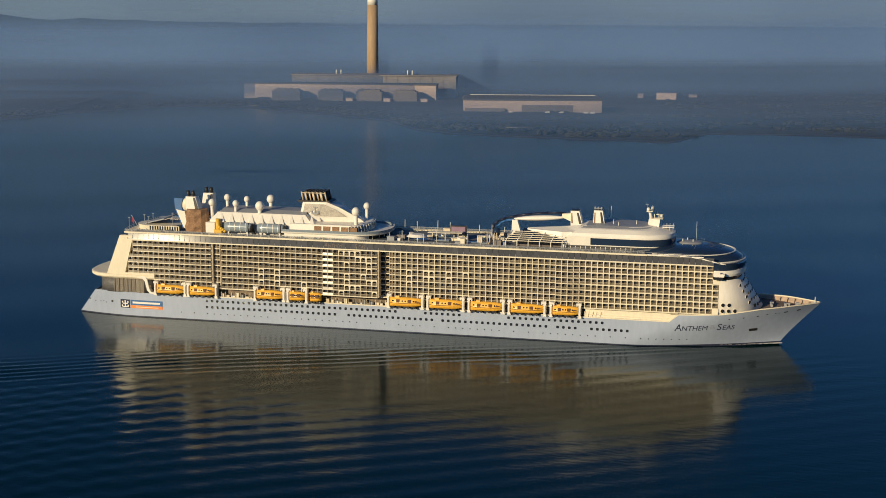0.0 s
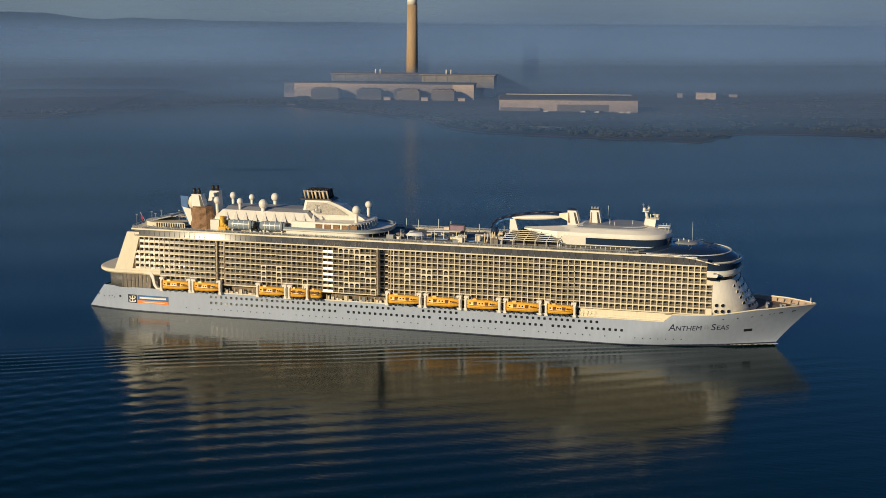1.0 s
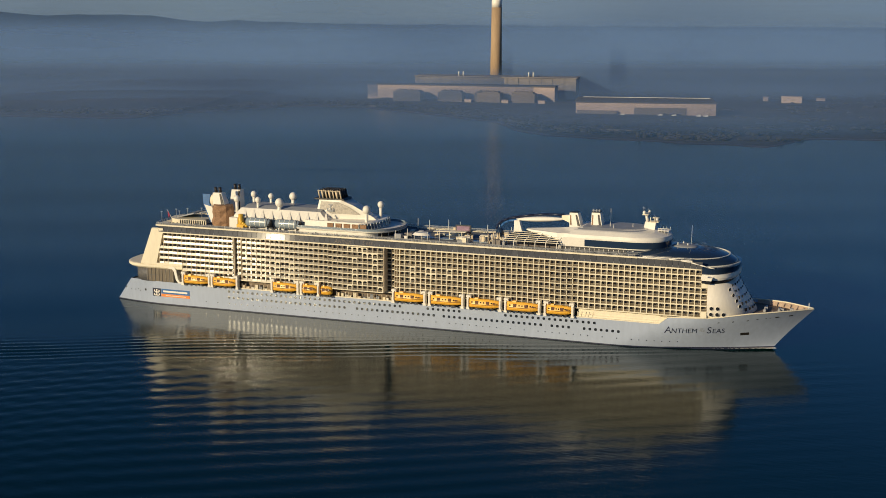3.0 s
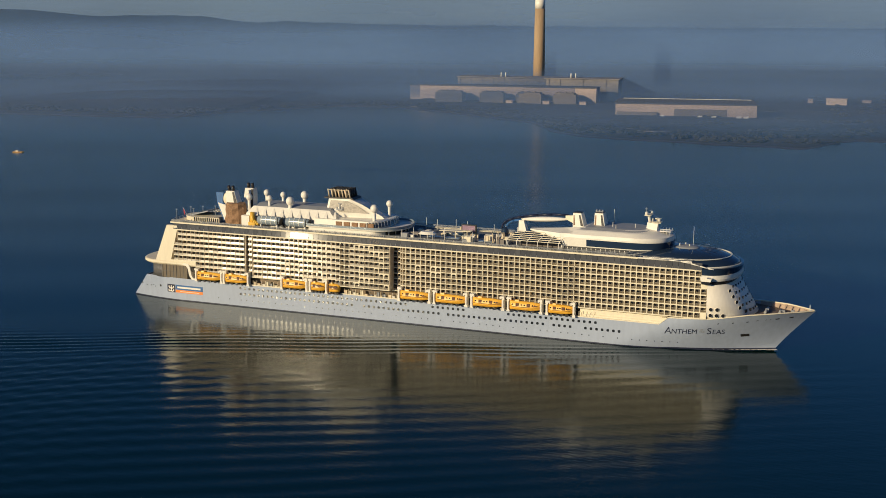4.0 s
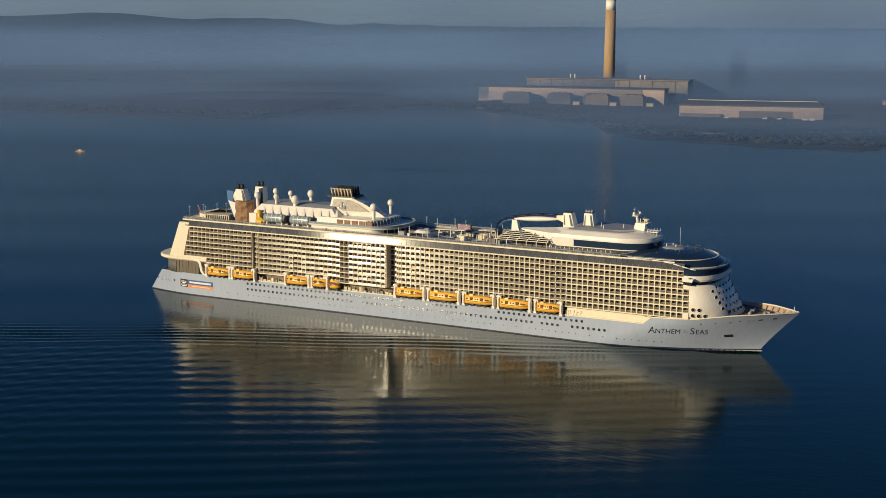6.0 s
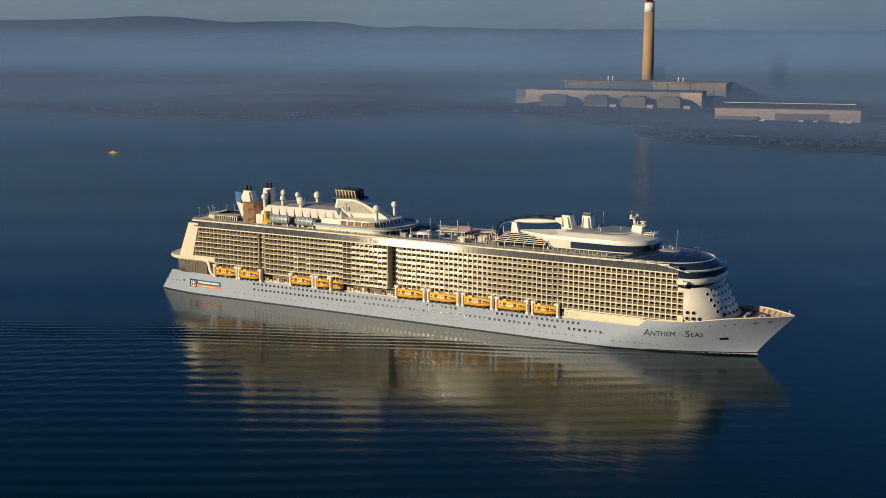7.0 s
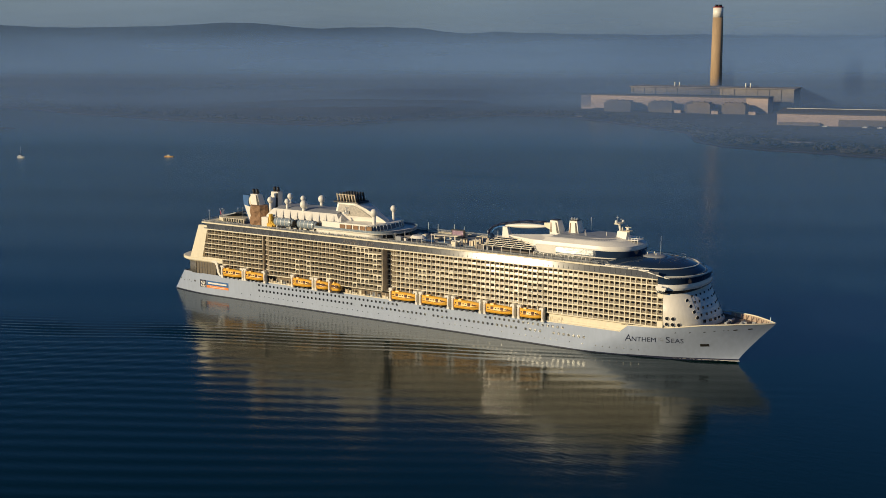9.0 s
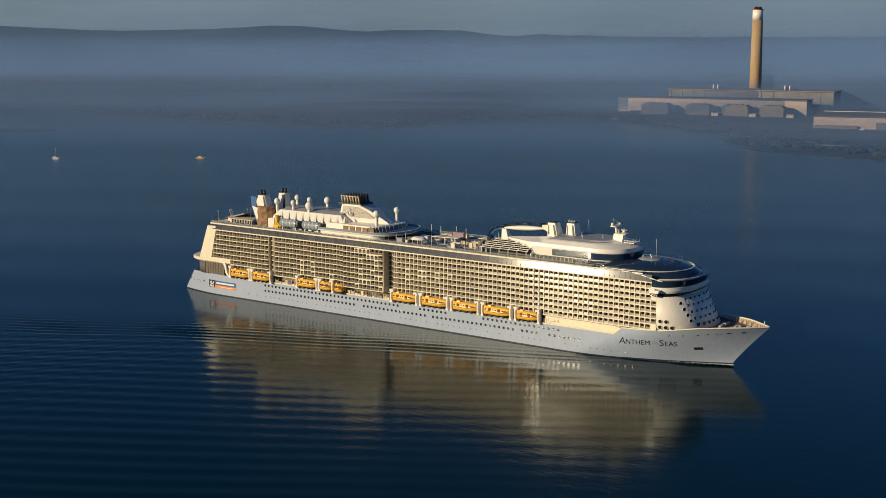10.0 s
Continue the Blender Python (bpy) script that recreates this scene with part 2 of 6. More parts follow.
def shore_y(x):
    """Where the land begins, for each x along the coast."""
    knots = [(-5000, 900), (-1760, 1015), (-1535, 992), (-1312, 950), (-1083, 925), (-896, 945), (-800, 975), (-785, 1080), (-700, 1285), (-600, 1300), (-500, 1245),
             (-420, 1190), (-310, 1110), (-250, 1000), (-186, 945), (-110, 930), (0, 915), (75, 912), (100, 1000), (115, 1030), (210, 1050),
             (315, 1030), (600, 1010), (5000, 900)]
    for (a, ya), (b, yb) in zip(knots, knots[1:]):
        if a <= x <= b:
            return ya + (yb - ya) * (x - a) / (b - a) + 9 * noise.noise((x * 0.02, 0.3, 0)) + 4 * noise.noise((x * 0.09, 2.3, 0))
    return 900


def skyline(az):
    """Height angle of the far ridge in degrees, by direction in degrees from +y."""
    knots = [(-90, 0.0), (-60, 0.12), (-54.4, 0.14), (-53, 0.16), (-50.3, 0.0), (-48.2, -0.08), (-44.4, -0.03), (-41.5, 0.10), (-40.5, 0.12), (-37.6, -0.16),
             (-34.4, -0.10), (-33.0, -0.16), (-30.8, -0.42), (-29.4, -0.33), (-26.6, -0.43), (-22.2, -0.48), (-15.5, -0.50), (6.6, -0.48), (90, -0.5)]
    for (a, ea), (b, eb) in zip(knots, knots[1:]):
        if a <= az <= b:
            return ea + (eb - ea) * (az - a) / (b - a)
    return -0.5


def far_line(a):
    """Distance from AWAY to the straight line of the far ridge, in direction a (radians from +y)."""
    return 4094 / max(0.3, 0.894 * math.cos(a) - 0.447 * math.sin(a))


def land():
    xs = [-4200 + 60 * i for i in range(40)] + [-1800 + 12 * i for i in range(201)] + [600 + 90 * i for i in range(34)]
    steps = [-6, 0, 14, 40, 90, 170, 300, 480, 720, 1050, 1500, 2050, 2700, 3450]
    rows = []
    for x in xs:
        y0 = shore_y(x)
        col = []
        for s in steps:
            y = y0 + s
            z = -0.6 if s < 0 else 0.25 + min(2.4, s * 0.02) + (0 if s < 60 else 1.2 * noise.noise((x * 0.01, y * 0.01, 0)))
            z += 24 * math.exp(-(((x + 1000) / 400) ** 2)) * min(1, max(0, (s - 90) / 250)) * math.exp(-(((s - 480) / 420) ** 2)) if s > 90 else 0
            col.append((x, y, z))
        rows.append(col)
    verts = [p for col in rows for p in col]
    k = len(steps)
    faces = [(a * k + b, (a + 1) * k + b, (a + 1) * k + b + 1, a * k + b + 1) for a in range(len(rows) - 1) for b in range(k - 1)]
    me = bpy.data.meshes.new("ground")
    me.from_pydata(verts, [], faces)
    me.materials.append(LAND)
    me.materials.append(MUD)
    for f in me.polygons:
        b = f.index % (k - 1)
        f.material_index = 1 if b <= 1 else 0
    tagged(new("ground", me), "low dark marshland with muddy shoreline under mist", "ground", kind="structure")
    # far ridge, all round the view
    verts, faces = [], []
    az = [-84 + 0.6 * i for i in range(216)]
    for a in az:
        d = Vector((math.sin(radians(a)), math.cos(radians(a))))
        far = min(4700, far_line(radians(a)) - 140)
        crest = 147 + far * math.tan(radians(skyline(a))) + 3 * noise.noise((a * 0.9, 0, 0)) + 1.2 * noise.noise((a * 4, 0, 1))
        for r, h in ((far * 0.953, 0.02), (far * 0.965, 0.4), (far * 0.98, 0.75), (far, 1.0), (far + 30, 0.9), (far + 35, 0.0)):
            verts.append((AWAY[0] + d.x * r, AWAY[1] + d.y * r, crest * h))
    faces = [(i * 6 + j, i * 6 + j + 1, i * 6 + j + 7, i * 6 + j + 6) for i in range(len(az) - 1) for j in range(5)]
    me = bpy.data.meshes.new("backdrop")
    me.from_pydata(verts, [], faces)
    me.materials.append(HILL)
    for f in me.polygons:
        f.use_smooth = True
    tagged(new("backdrop", me), "long low wooded hills above the mist, coloured haze blue", "hills", kind="structure")


def pale_bars():
    # low pale bars added in place of the water inlets in the marsh
    for x, y, w, d in ((-138, 1040, 104, 5), (-205, 1105, 44, 9), (-176, 1068, 40, 5), (-560, 1320, 60, 8)):
        bm = bmesh.new()
        k = 14
        rim = [(x + w / 2 * math.cos(2 * math.pi * i / k) * (1 + 0.15 * math.sin(i * 2.3)), y + d * math.sin(2 * math.pi * i / k)) for i in range(k)]
        loft(bm, [[(a, b, 0.2) for a, b in rim], [(x + (a - x) * 0.8, y + (b - y) * 0.8, 2.6) for a, b in rim]])
        thing("pale_bar", bm, [INLET], "pale low bar at the shore, in place of a water inlet", "sand bar", "shore bars", kind="stuff")


def islet():
    """A low dark marsh island off the far shore."""
    bm = bmesh.new()
    k = 22
    turn = radians(34)
    rings = []
    for f, z in ((1.0, -0.3), (0.86, 1.2), (0.5, 2.4)):
        ring = []
        for i in range(k):
            a = 2 * math.pi * i / k
            u, v = 120 * f * math.cos(a) * (1 + 0.1 * math.sin(3 * a)), 38 * f * math.sin(a) * (1 + 0.2 * math.sin(2 * a + 1))
            ring.append((-1275 + u * math.cos(turn) - v * math.sin(turn), 625 + u * math.sin(turn) + v * math.cos(turn), z))
        rings.append(ring)
    loft(bm, rings)
    thing("islet", bm, [LAND], "low dark marsh islet in the estuary", "islet")


def mist():
    """Banks of mist one behind the other, thicker and higher inland, haze-tinted by distance."""
    banks = [(560, 20, 0.08), (650, 22, 0.12), (760, 25, 0.14), (880, 28, 0.16), (1010, 32, 0.18), (1140, 36, 0.20), (1270, 38, 0.19), (1390, 42, 0.21),
             (1500, 46, 0.27), (1610, 48, 0.30), (1760, 52, 0.32), (1960, 56, 0.33), (2090, 64, 0.32), (2185, 66, 0.38), (2290, 100, 0.13), (2470, 116, 0.16),
             (2640, 128, 0.20), (2820, 138, 0.28), (3200, 150, 0.50), (3700, 420, 0.42), (4040, 650, 0.95)]
    for r, top, d in banks:
        bm = bmesh.new()
        k = 220
        pts = []
        for i in range(k + 1):
            a = radians(-68 + 0.6 * i)
            q = min(4930 * r / 4040, far_line(a) * r / 4094) * (1 + (0.01 if r < 3800 else 0) * noise.noise((a * 6, r * 0.01, 0)))
            pts.append((AWAY[0] + q * math.sin(a), AWAY[1] + q * math.cos(a)))
        lo = [bm.verts.new((x, y, 0.3)) for x, y in pts]
        hi = [bm.verts.new((x, y, top)) for x, y in pts]
        for i in range(k):
            bm.faces.new((lo[i], lo[i + 1], hi[i + 1], hi[i]))
        thing("mist", bm, mist_mat("mist", d, top, THIN_TINT if r < 1450 else MARSH_TINT if r < 2200 else MIST_TINT if r < 3800 else HAZE_TINT, 1.75 if 3000 < r < 3800 else 1.5 if r > 1300 and r < 3000 else 1.0, 0.65 if 2600 < r < 3500 else 0.35, 40.0 if r > 2700 else 22.0), "thin sheet of mist, distance haze put into its tint", "mist", kind="stuff")


def scrub():
    """Bushes and trees along the shore, too many to count."""
    rnd = random.Random(5)
    verts, faces = [], []
    for i in range(1500):
        x = rnd.uniform(-1900, 700)
        y = shore_y(x) + 60 + rnd.random() ** 2 * 900
        if -680 < x < 30 and 1200 < y < 1720:
            if rnd.random() < 0.8:
                y = shore_y(x) + 30 + rnd.random() * 60
        h, w = rnd.uniform(2, 6), rnd.uniform(6, 18)
        for c in range(3):
            cx, cy, r = x + rnd.uniform(-w, w), y + rnd.uniform(-4, 4), rnd.uniform(0.35, 0.6) * w
            n0 = len(verts)
            k = 6
            for j, (hh, rr) in enumerate(((0, 0.8), (0.5, 1.0), (0.85, 0.6))):
                for q in range(k):
                    a = 2 * math.pi * q / k + j * 0.5
                    s = rr * r * rnd.uniform(0.75, 1.2)
                    verts.append((cx + s * math.cos(a), cy + s * math.sin(a), 1 + h * hh * rnd.uniform(0.85, 1.15)))
            verts.append((cx, cy, 1 + h))
            for j in range(2):
                for q in range(k):
                    faces.append((n0 + j * k + q, n0 + j * k + (q + 1) % k, n0 + (j + 1) * k + (q + 1) % k, n0 + (j + 1) * k + q))
            faces += [(n0 + 2 * k + q, n0 + 2 * k + (q + 1) % k, n0 + 3 * k) for q in range(k)]
    me = bpy.data.meshes.new("scrub")
    me.from_pydata(verts, [], faces)
    me.materials.append(LEAF)
    tagged(new("scrub", me), "dark bushes and low trees along the marsh shore", "scrub", kind="stuff")


# ---- power station and sheds on the shore ----


def power_station():
    st = thing("power_station", None, None, "long pale clad power station with a dark boiler hall", "power station", at=(-643, 1448, 1.5), rz=7.4)
    bm = bmesh.new()
    box(bm, 0, 318, 0, 40, 0, 26.5)
    part("turbine_hall", bm, [CLAD], st)
    bm = bmesh.new()
    box(bm, -1, 319, -1, 41, 26.5, 28.2)
    part("roof", bm, [ROOFING], st, "dark roof edge")
    bm = bmesh.new()
    box(bm, 66, 345, 70, 125, 0, 38)
    for i in range(14):
        box(bm, 70 + i * 19.5, 71 + i * 19.5, 69, 70, 0, 38, 0)
    part("boiler_hall", bm, [HALL], st, "tall boiler hall, paled towards the mist")
    bm = bmesh.new()
    box(bm, 64, 347, 68, 127, 38, 39.5)
    part("boiler_hall_roof", bm, [HALL], st)
    for x in (140, 148, 262, 270):
        bm = bmesh.new()
        tube(bm, (x, 85, 39.5), (x, 85, 47), 1.2, 1.0)
        part("roof_vent", bm, [WHITE], st)
    for i, (a, b) in enumerate(((54, 100), (130, 170), (191, 233), (252, 290))):
        bm = bmesh.new()
        box(bm, a, b, -36, -10, 0, 17.5)
        box(bm, a + 3, b - 3, -33, -13, 17.5, 20.0)
        for q in range(3):
            box(bm, a + 8 + q * 10, a + 11 + q * 10, -30, -26, 20, 22)
        part("annex", bm, [CLADGREY], st, "grey windowless annex")
    for x in (176, 237, 297):
        bm = bmesh.new()
        box(bm, x, x + 11, -44, -36, 0, 7)
        box(bm, x - 0.6, x + 11.6, -44.6, -35.4, 7, 7.6)
        part("gatehouse", bm, [CLAD], st)
    bm = bmesh.new()
    tube(bm, (0, 0, 0), (0, 0, 156), 10.8, 9.0, 28)
    ch = thing("chimney", bm, [CONCRETE], "tall sunlit concrete chimney with white band and black rim", "chimney", at=(-474, 1634, 1.5))
    bm = bmesh.new()
    tube(bm, (0, 0, 156), (0, 0, 173), 9.05, 8.8, 28)
    part("white_band", bm, [WHITE], ch, "white painted band")
    bm = bmesh.new()
    tube(bm, (0, 0, 173), (0, 0, 174.4), 9.3, 9.3, 28)
    part("rim", bm, [RED], ch, "dark red rim")
    for dx, dy in ((-3, -3), (3, -3), (-3, 3), (3, 3)):
        bm = bmesh.new()
        tube(bm, (dx, dy, 174.4), (dx, dy, 178), 2.4, 2.4, 12)
        part("flue", bm, [BLACK], ch, "black flue mouth")


def sheds():
    s = thing("warehouse", None, None, "long cream warehouse with grey doors and dark roof", "warehouse", at=(-240, 1278, 1.5), rz=12)
    bm = bmesh.new()
    box(bm, 0, 202, 0, 60, 0, 18)
    part("wall", bm, [CLAD], s)
    bm = bmesh.new()
    prism_y(bm, [(-1.5, 18), (203.5, 18), (203.5, 19.2), (-1.5, 19.2)], -1.5, 61.5)
    loft(bm, [[(-1.5, -1.5, 19.2), (203.5, -1.5, 19.2), (203.5, 61.5, 19.2), (-1.5, 61.5, 19.2)], [(4, 29, 24), (198, 29, 24), (198, 31, 24), (4, 31, 24)]])
    part("roof", bm, [ROOFING], s)
    bm = bmesh.new()
    box(bm, 10, 195, 27, 33, 24.05, 24.6)
    part("ridge_light", bm, [WHITE], s, "pale rooflight strip along the ridge")
    bm = bmesh.new()
    box(bm, 85, 160, -0.6, 0, 0, 11.5)
    part("door", bm, [CLADGREY], s, "grey sliding doors")
    bm = bmesh.new()
    box(bm, 2, 60, -6, 0, 0, 6.5)
    part("lean_to", bm, [CLADGREY], s)
    for x in (66, 120, 140, 175, 185):
        bm = bmesh.new()
        box(bm, x, x + 5, -16, -13, 0.4, 3.4)
        box(bm, x - 2, x, -15.8, -13.2, 0.4, 2.6)
        v = thing("truck", bm, [WHITE], "small white truck parked by the warehouse", "truck", "trucks by the warehouse")
        v.matrix_basis = pose(-240, 1278, 1.5, 0, 0, 12)
    for x, y, w, h in ((20, 1650, 33, 11), (72, 1722, 14, 5), (-14, 1688, 9, 7)):
        bm = bmesh.new()
        box(bm, 0, w, 0, 14, 0, h)
        box(bm, -0.5, w + 0.5, -0.5, 14.5, h, h + 1)
        thing("shed", bm, [CLAD], "small pale shed beyond the marsh", "shed", "far sheds", at=(x, y, 1.5))


def boats():
    b = thing("motor_boat", None, None, "small orange motor boat lying on open water", "boat", at=(-690, 519, 0), rz=20)
    bm = bmesh.new()
    loft(bm, [[(-5, -1.6, -0.3), (5, -1.2, -0.3), (6, 0, -0.3), (5, 1.2, -0.3), (-5, 1.6, -0.3)], [(-5.2, -1.8, 0.8), (5.4, -1.4, 0.9), (6.8, 0, 1.1), (5.4, 1.4, 0.9), (-5.2, 1.8, 0.8)]])
    part("hull", bm, [ORANGE], b)
    bm = bmesh.new()
    box(bm, -2, 1.0, -1.0, 1.0, 0.8, 2.2)
    part("cabin", bm, [CREAM], b)
    s = thing("sailing_boat", None, None, "small white sailing boat with bare mast", "boat", at=(-829, 424, 0), rz=10)
    bm = bmesh.new()
    loft(bm, [[(-4, -1.2, -0.3), (4, -0.9, -0.3), (5, 0, -0.3), (4, 0.9, -0.3), (-4, 1.2, -0.3)], [(-4.4, -1.6, 1.1), (4.2, -1.3, 1.3), (6, 0, 1.5), (4.2, 1.3, 1.3), (-4.4, 1.6, 1.1)]])
    part("hull", bm, [WHITE], s)
    bm = bmesh.new()
    tube(bm, (0.5, 0, 1.2), (0.5, 0, 13), 0.16, 0.1, 6)
    part("mast", bm, [GREY], s)
    bm = bmesh.new()
    box(bm, -3, 0.5, -0.25, 0.25, 2.0, 2.5)
    part("boom", bm, [WHITE], s)


def tide_line():
    """A long low swell where two currents meet on the open water."""
    verts, faces = [], []
    n, prof = 240, ((-9, 0.01), (-6, 0.12), (-3.5, 0.55), (-1.5, 0.95), (0, 1.0), (2, 0.8), (6, 0.3), (11, 0.01))
    for i in range(n):
        x = -640 + i * 4.6
        y = 612 + 0.255 * x + 9 * noise.noise((x * 0.006, 4.0, 0)) + 3 * noise.noise((x * 0.03, 1.0, 0))
        amp = max(0.0, 0.22 + 0.3 * noise.noise((x * 0.012, 7.0, 0))) * min(1, i / 30, (n - 1 - i) / 30)
        wide = 1 + 0.5 * noise.noise((x * 0.02, 9.0, 0))
        for d, k in prof:
            verts.append((x - 0.25 * d, y + d * wide, 0.03 + amp * k))
    m = len(prof)
    faces = [(i * m + j, (i + 1) * m + j, (i + 1) * m + j + 1, i * m + j + 1) for i in range(n - 1) for j in range(m - 1)]
    me = bpy.data.meshes.new("tide_line")
    me.from_pydata(verts, [], faces)
    me.materials.append(WATER)
    for f in me.polygons:
        f.use_smooth = True
    tagged(new("tide_line", me), "long faint dark tide line on open water", "tide line", kind="stuff")


sea()
tide_line()
land()
pale_bars()
islet()
mist()
scrub()
power_station()
sheds()
boats()

# ---- the cruise ship, bow towards +x, waterline at z = 0 ----
ship = thing("cruise_ship", None, None, "huge white cruise ship with balconies and orange lifeboats under way", "cruise ship")
PITCH, ROW, LOW, HIGH = 2.6, 2.65, 16.2, 37.4


def stem_x(z):
    return 156 + 17.5 * (max(z, 0) / 19.9) ** 1.15 if z > 0 else 156 - z * 0.5


def stern_x(z):
    return -172.5 + 9.5 * max(z, 0) / 12


def half_beam(x, z):
    """Half the hull's breadth at x and height z."""
    z = max(z, 0)
    w = 20.7
    a = 85 + 2.2 * z
    if x > a:
        s = min(1, (x - a) / (stem_x(z) - a))
        w *= 1 - s ** (1.62 + 0.018 * z)
    if x < -138:
        s = min(1, (-138 - x) / 34.5)
        w -= 5.0 * s**1.8
    return max(w, 0.02)


def top_z(x):
    """Top edge of the hull."""
    for (a, za), (b, zb) in zip(SHEER, SHEER[1:]):
        if a <= x <= b:
            return za + (zb - za) * (x - a) / (b - a)
    return 19.9


SHEER = [(-200, 12.3), (-131, 12.0), (108.5, 12.0), (112.5, 15.3), (131, 16.1), (147, 18.6), (160, 19.4), (200, 19.9)]


STERNWALL = mat("stern_wall_paint", (0.13, 0.125, 0.115), 0.5, var=0.35, size=4, fine=0.8)


def hull():
    us = sorted(set([i / 110 for i in range(111)] + [0.814 + i * 0.004 for i in range(8)] + [0.97 + 0.003 * i for i in range(10)]))
    fr = [-1, 0, 0.07, 0.16, 0.3, 0.45, 0.6, 0.75, 0.88, 1.0]
    bm = bmesh.new()
    rings = []
    for u in us:
        side = []
        for f in fr:
            xn = -172.5 + 346 * u
            z = -1.5 if f < 0 else f * top_z(xn)
            x = stern_x(z) + (stem_x(z) - stern_x(z)) * u
            z = -1.5 if f < 0 else f * top_z(x)
            side.append((x, half_beam(x, z) if u < 1 else 0.02, z))
        rings.append([bm.verts.new((x, -y, z)) for x, y, z in side] + [bm.verts.new((x, y, z)) for x, y, z in side[::-1]])
    k = len(fr)
    for a, b in zip(rings, rings[1:]):
        for i in range(2 * k - 1):
            if i == k - 1:
                continue
            f = bm.faces.new((a[i], b[i], b[i + 1], a[i + 1]))
            f.smooth = True
            f.material_index = 1 if i in (0, 1, 2 * k - 2, 2 * k - 3) else 0
    bm.faces.new(rings[0])
    part("hull", bm, [HULL, BOOT], ship, "white painted steel hull with dark waterline")
    # decks inside the hull
    bm = bmesh.new()
    pts = [(-162 + i * 3.0, half_beam(-162 + i * 3.0, 11.9) - 0.25) for i in range(91)]
    bm.faces.new([bm.verts.new((x, -y, 11.75)) for x, y in pts] + [bm.verts.new((x, y, 11.75)) for x, y in pts[::-1]])
    part("boat_deck", bm, [DECK], ship)
    bm = bmesh.new()
    pts = [(109 + i * 1.0, max(0.05, half_beam(109 + i * 1.0, 17.3 if i > 31 else 14.6) - 0.35)) for i in range(62)]
    bm.faces.new([bm.verts.new((x, -y, 17.3 if x > 140 else 15.2)) for x, y in pts] + [bm.verts.new((x, y, 17.3 if x > 140 else 15.2)) for x, y in pts[::-1]])
    part("fore_deck", bm, [TEAK], ship, "brown coated mooring deck at the bow")
    # cap rail along the hull's top edge
    for s, tag in ((-1, "cap_rail"), (1, "cap_rail")):
        bm = bmesh.new()
        xs = [-131 + i * 2 for i in range(121)] + [108.5, 110, 111, 112.5] + [114 + i * 1.5 for i in range(40)]
        xs = sorted(xs)
        rings = []
        for x in xs:
            z, w = top_z(x), half_beam(x, top_z(x))
            rings.append([(x, s * (w + 0.12), z - 0.15), (x, s * (w + 0.12), z + 0.3), (x, s * (w - 0.3), z + 0.3), (x, s * (w - 0.3), z - 0.15)])
        loft(bm, rings)
        part(tag, bm, [CREAM], ship)
    # painted lining and ribs on the inner face of the bow bulwark
    for s in (-1, 1):
        bm = bmesh.new()
        rings = []
        for i in range(20):
            x = 147 + i * 1.2
            z = top_z(x) - 0.1
            w, v = half_beam(x, 17.3) - 0.4, half_beam(x, z) - 0.4
            if w > 0.3:
                rings.append([(x, s * w, 17.3), (x, s * v, z), (x, s * (v - 0.08), z), (x, s * (w - 0.08), 17.3)])
        loft(bm, rings)
        part("bulwark_lining", bm, [LINING], ship, "tan painted inside of the bow bulwark")
    for s in (-1, 1):
        for i in range(7):
            x = 150 + i * 3.0
            w = half_beam(x, 17.3) - 0.8
            if w < 0.6:
                continue
            bm = bmesh.new()
            box(bm, x - 0.12, x + 0.12, s * w - 0.35, s * w + 0.35, 17.3, top_z(x))
            part("bulwark_rib", bm, [LINING], ship)
    for x0, x1, w, z in ((152, 153, 5, 18.8), (158, 160, 2.5, 18.6), (163, 164, 1, 19)):
        bm = bmesh.new()
        tube(bm, (x0, -w, 18.0), (x0, w, 18.0), 0.6, 0.6, 10)
        box(bm, x0 - 0.5, x1, -0.5, 0.5, 17.3, z)
        part("mooring_winch", bm, [GREY], ship)
    bm = bmesh.new()
    tube(bm, (170.5, 0, 19), (170.5, 0, 22.0), 0.25, 0.15, 8)
    part("bow_post", bm, [WHITE], ship)


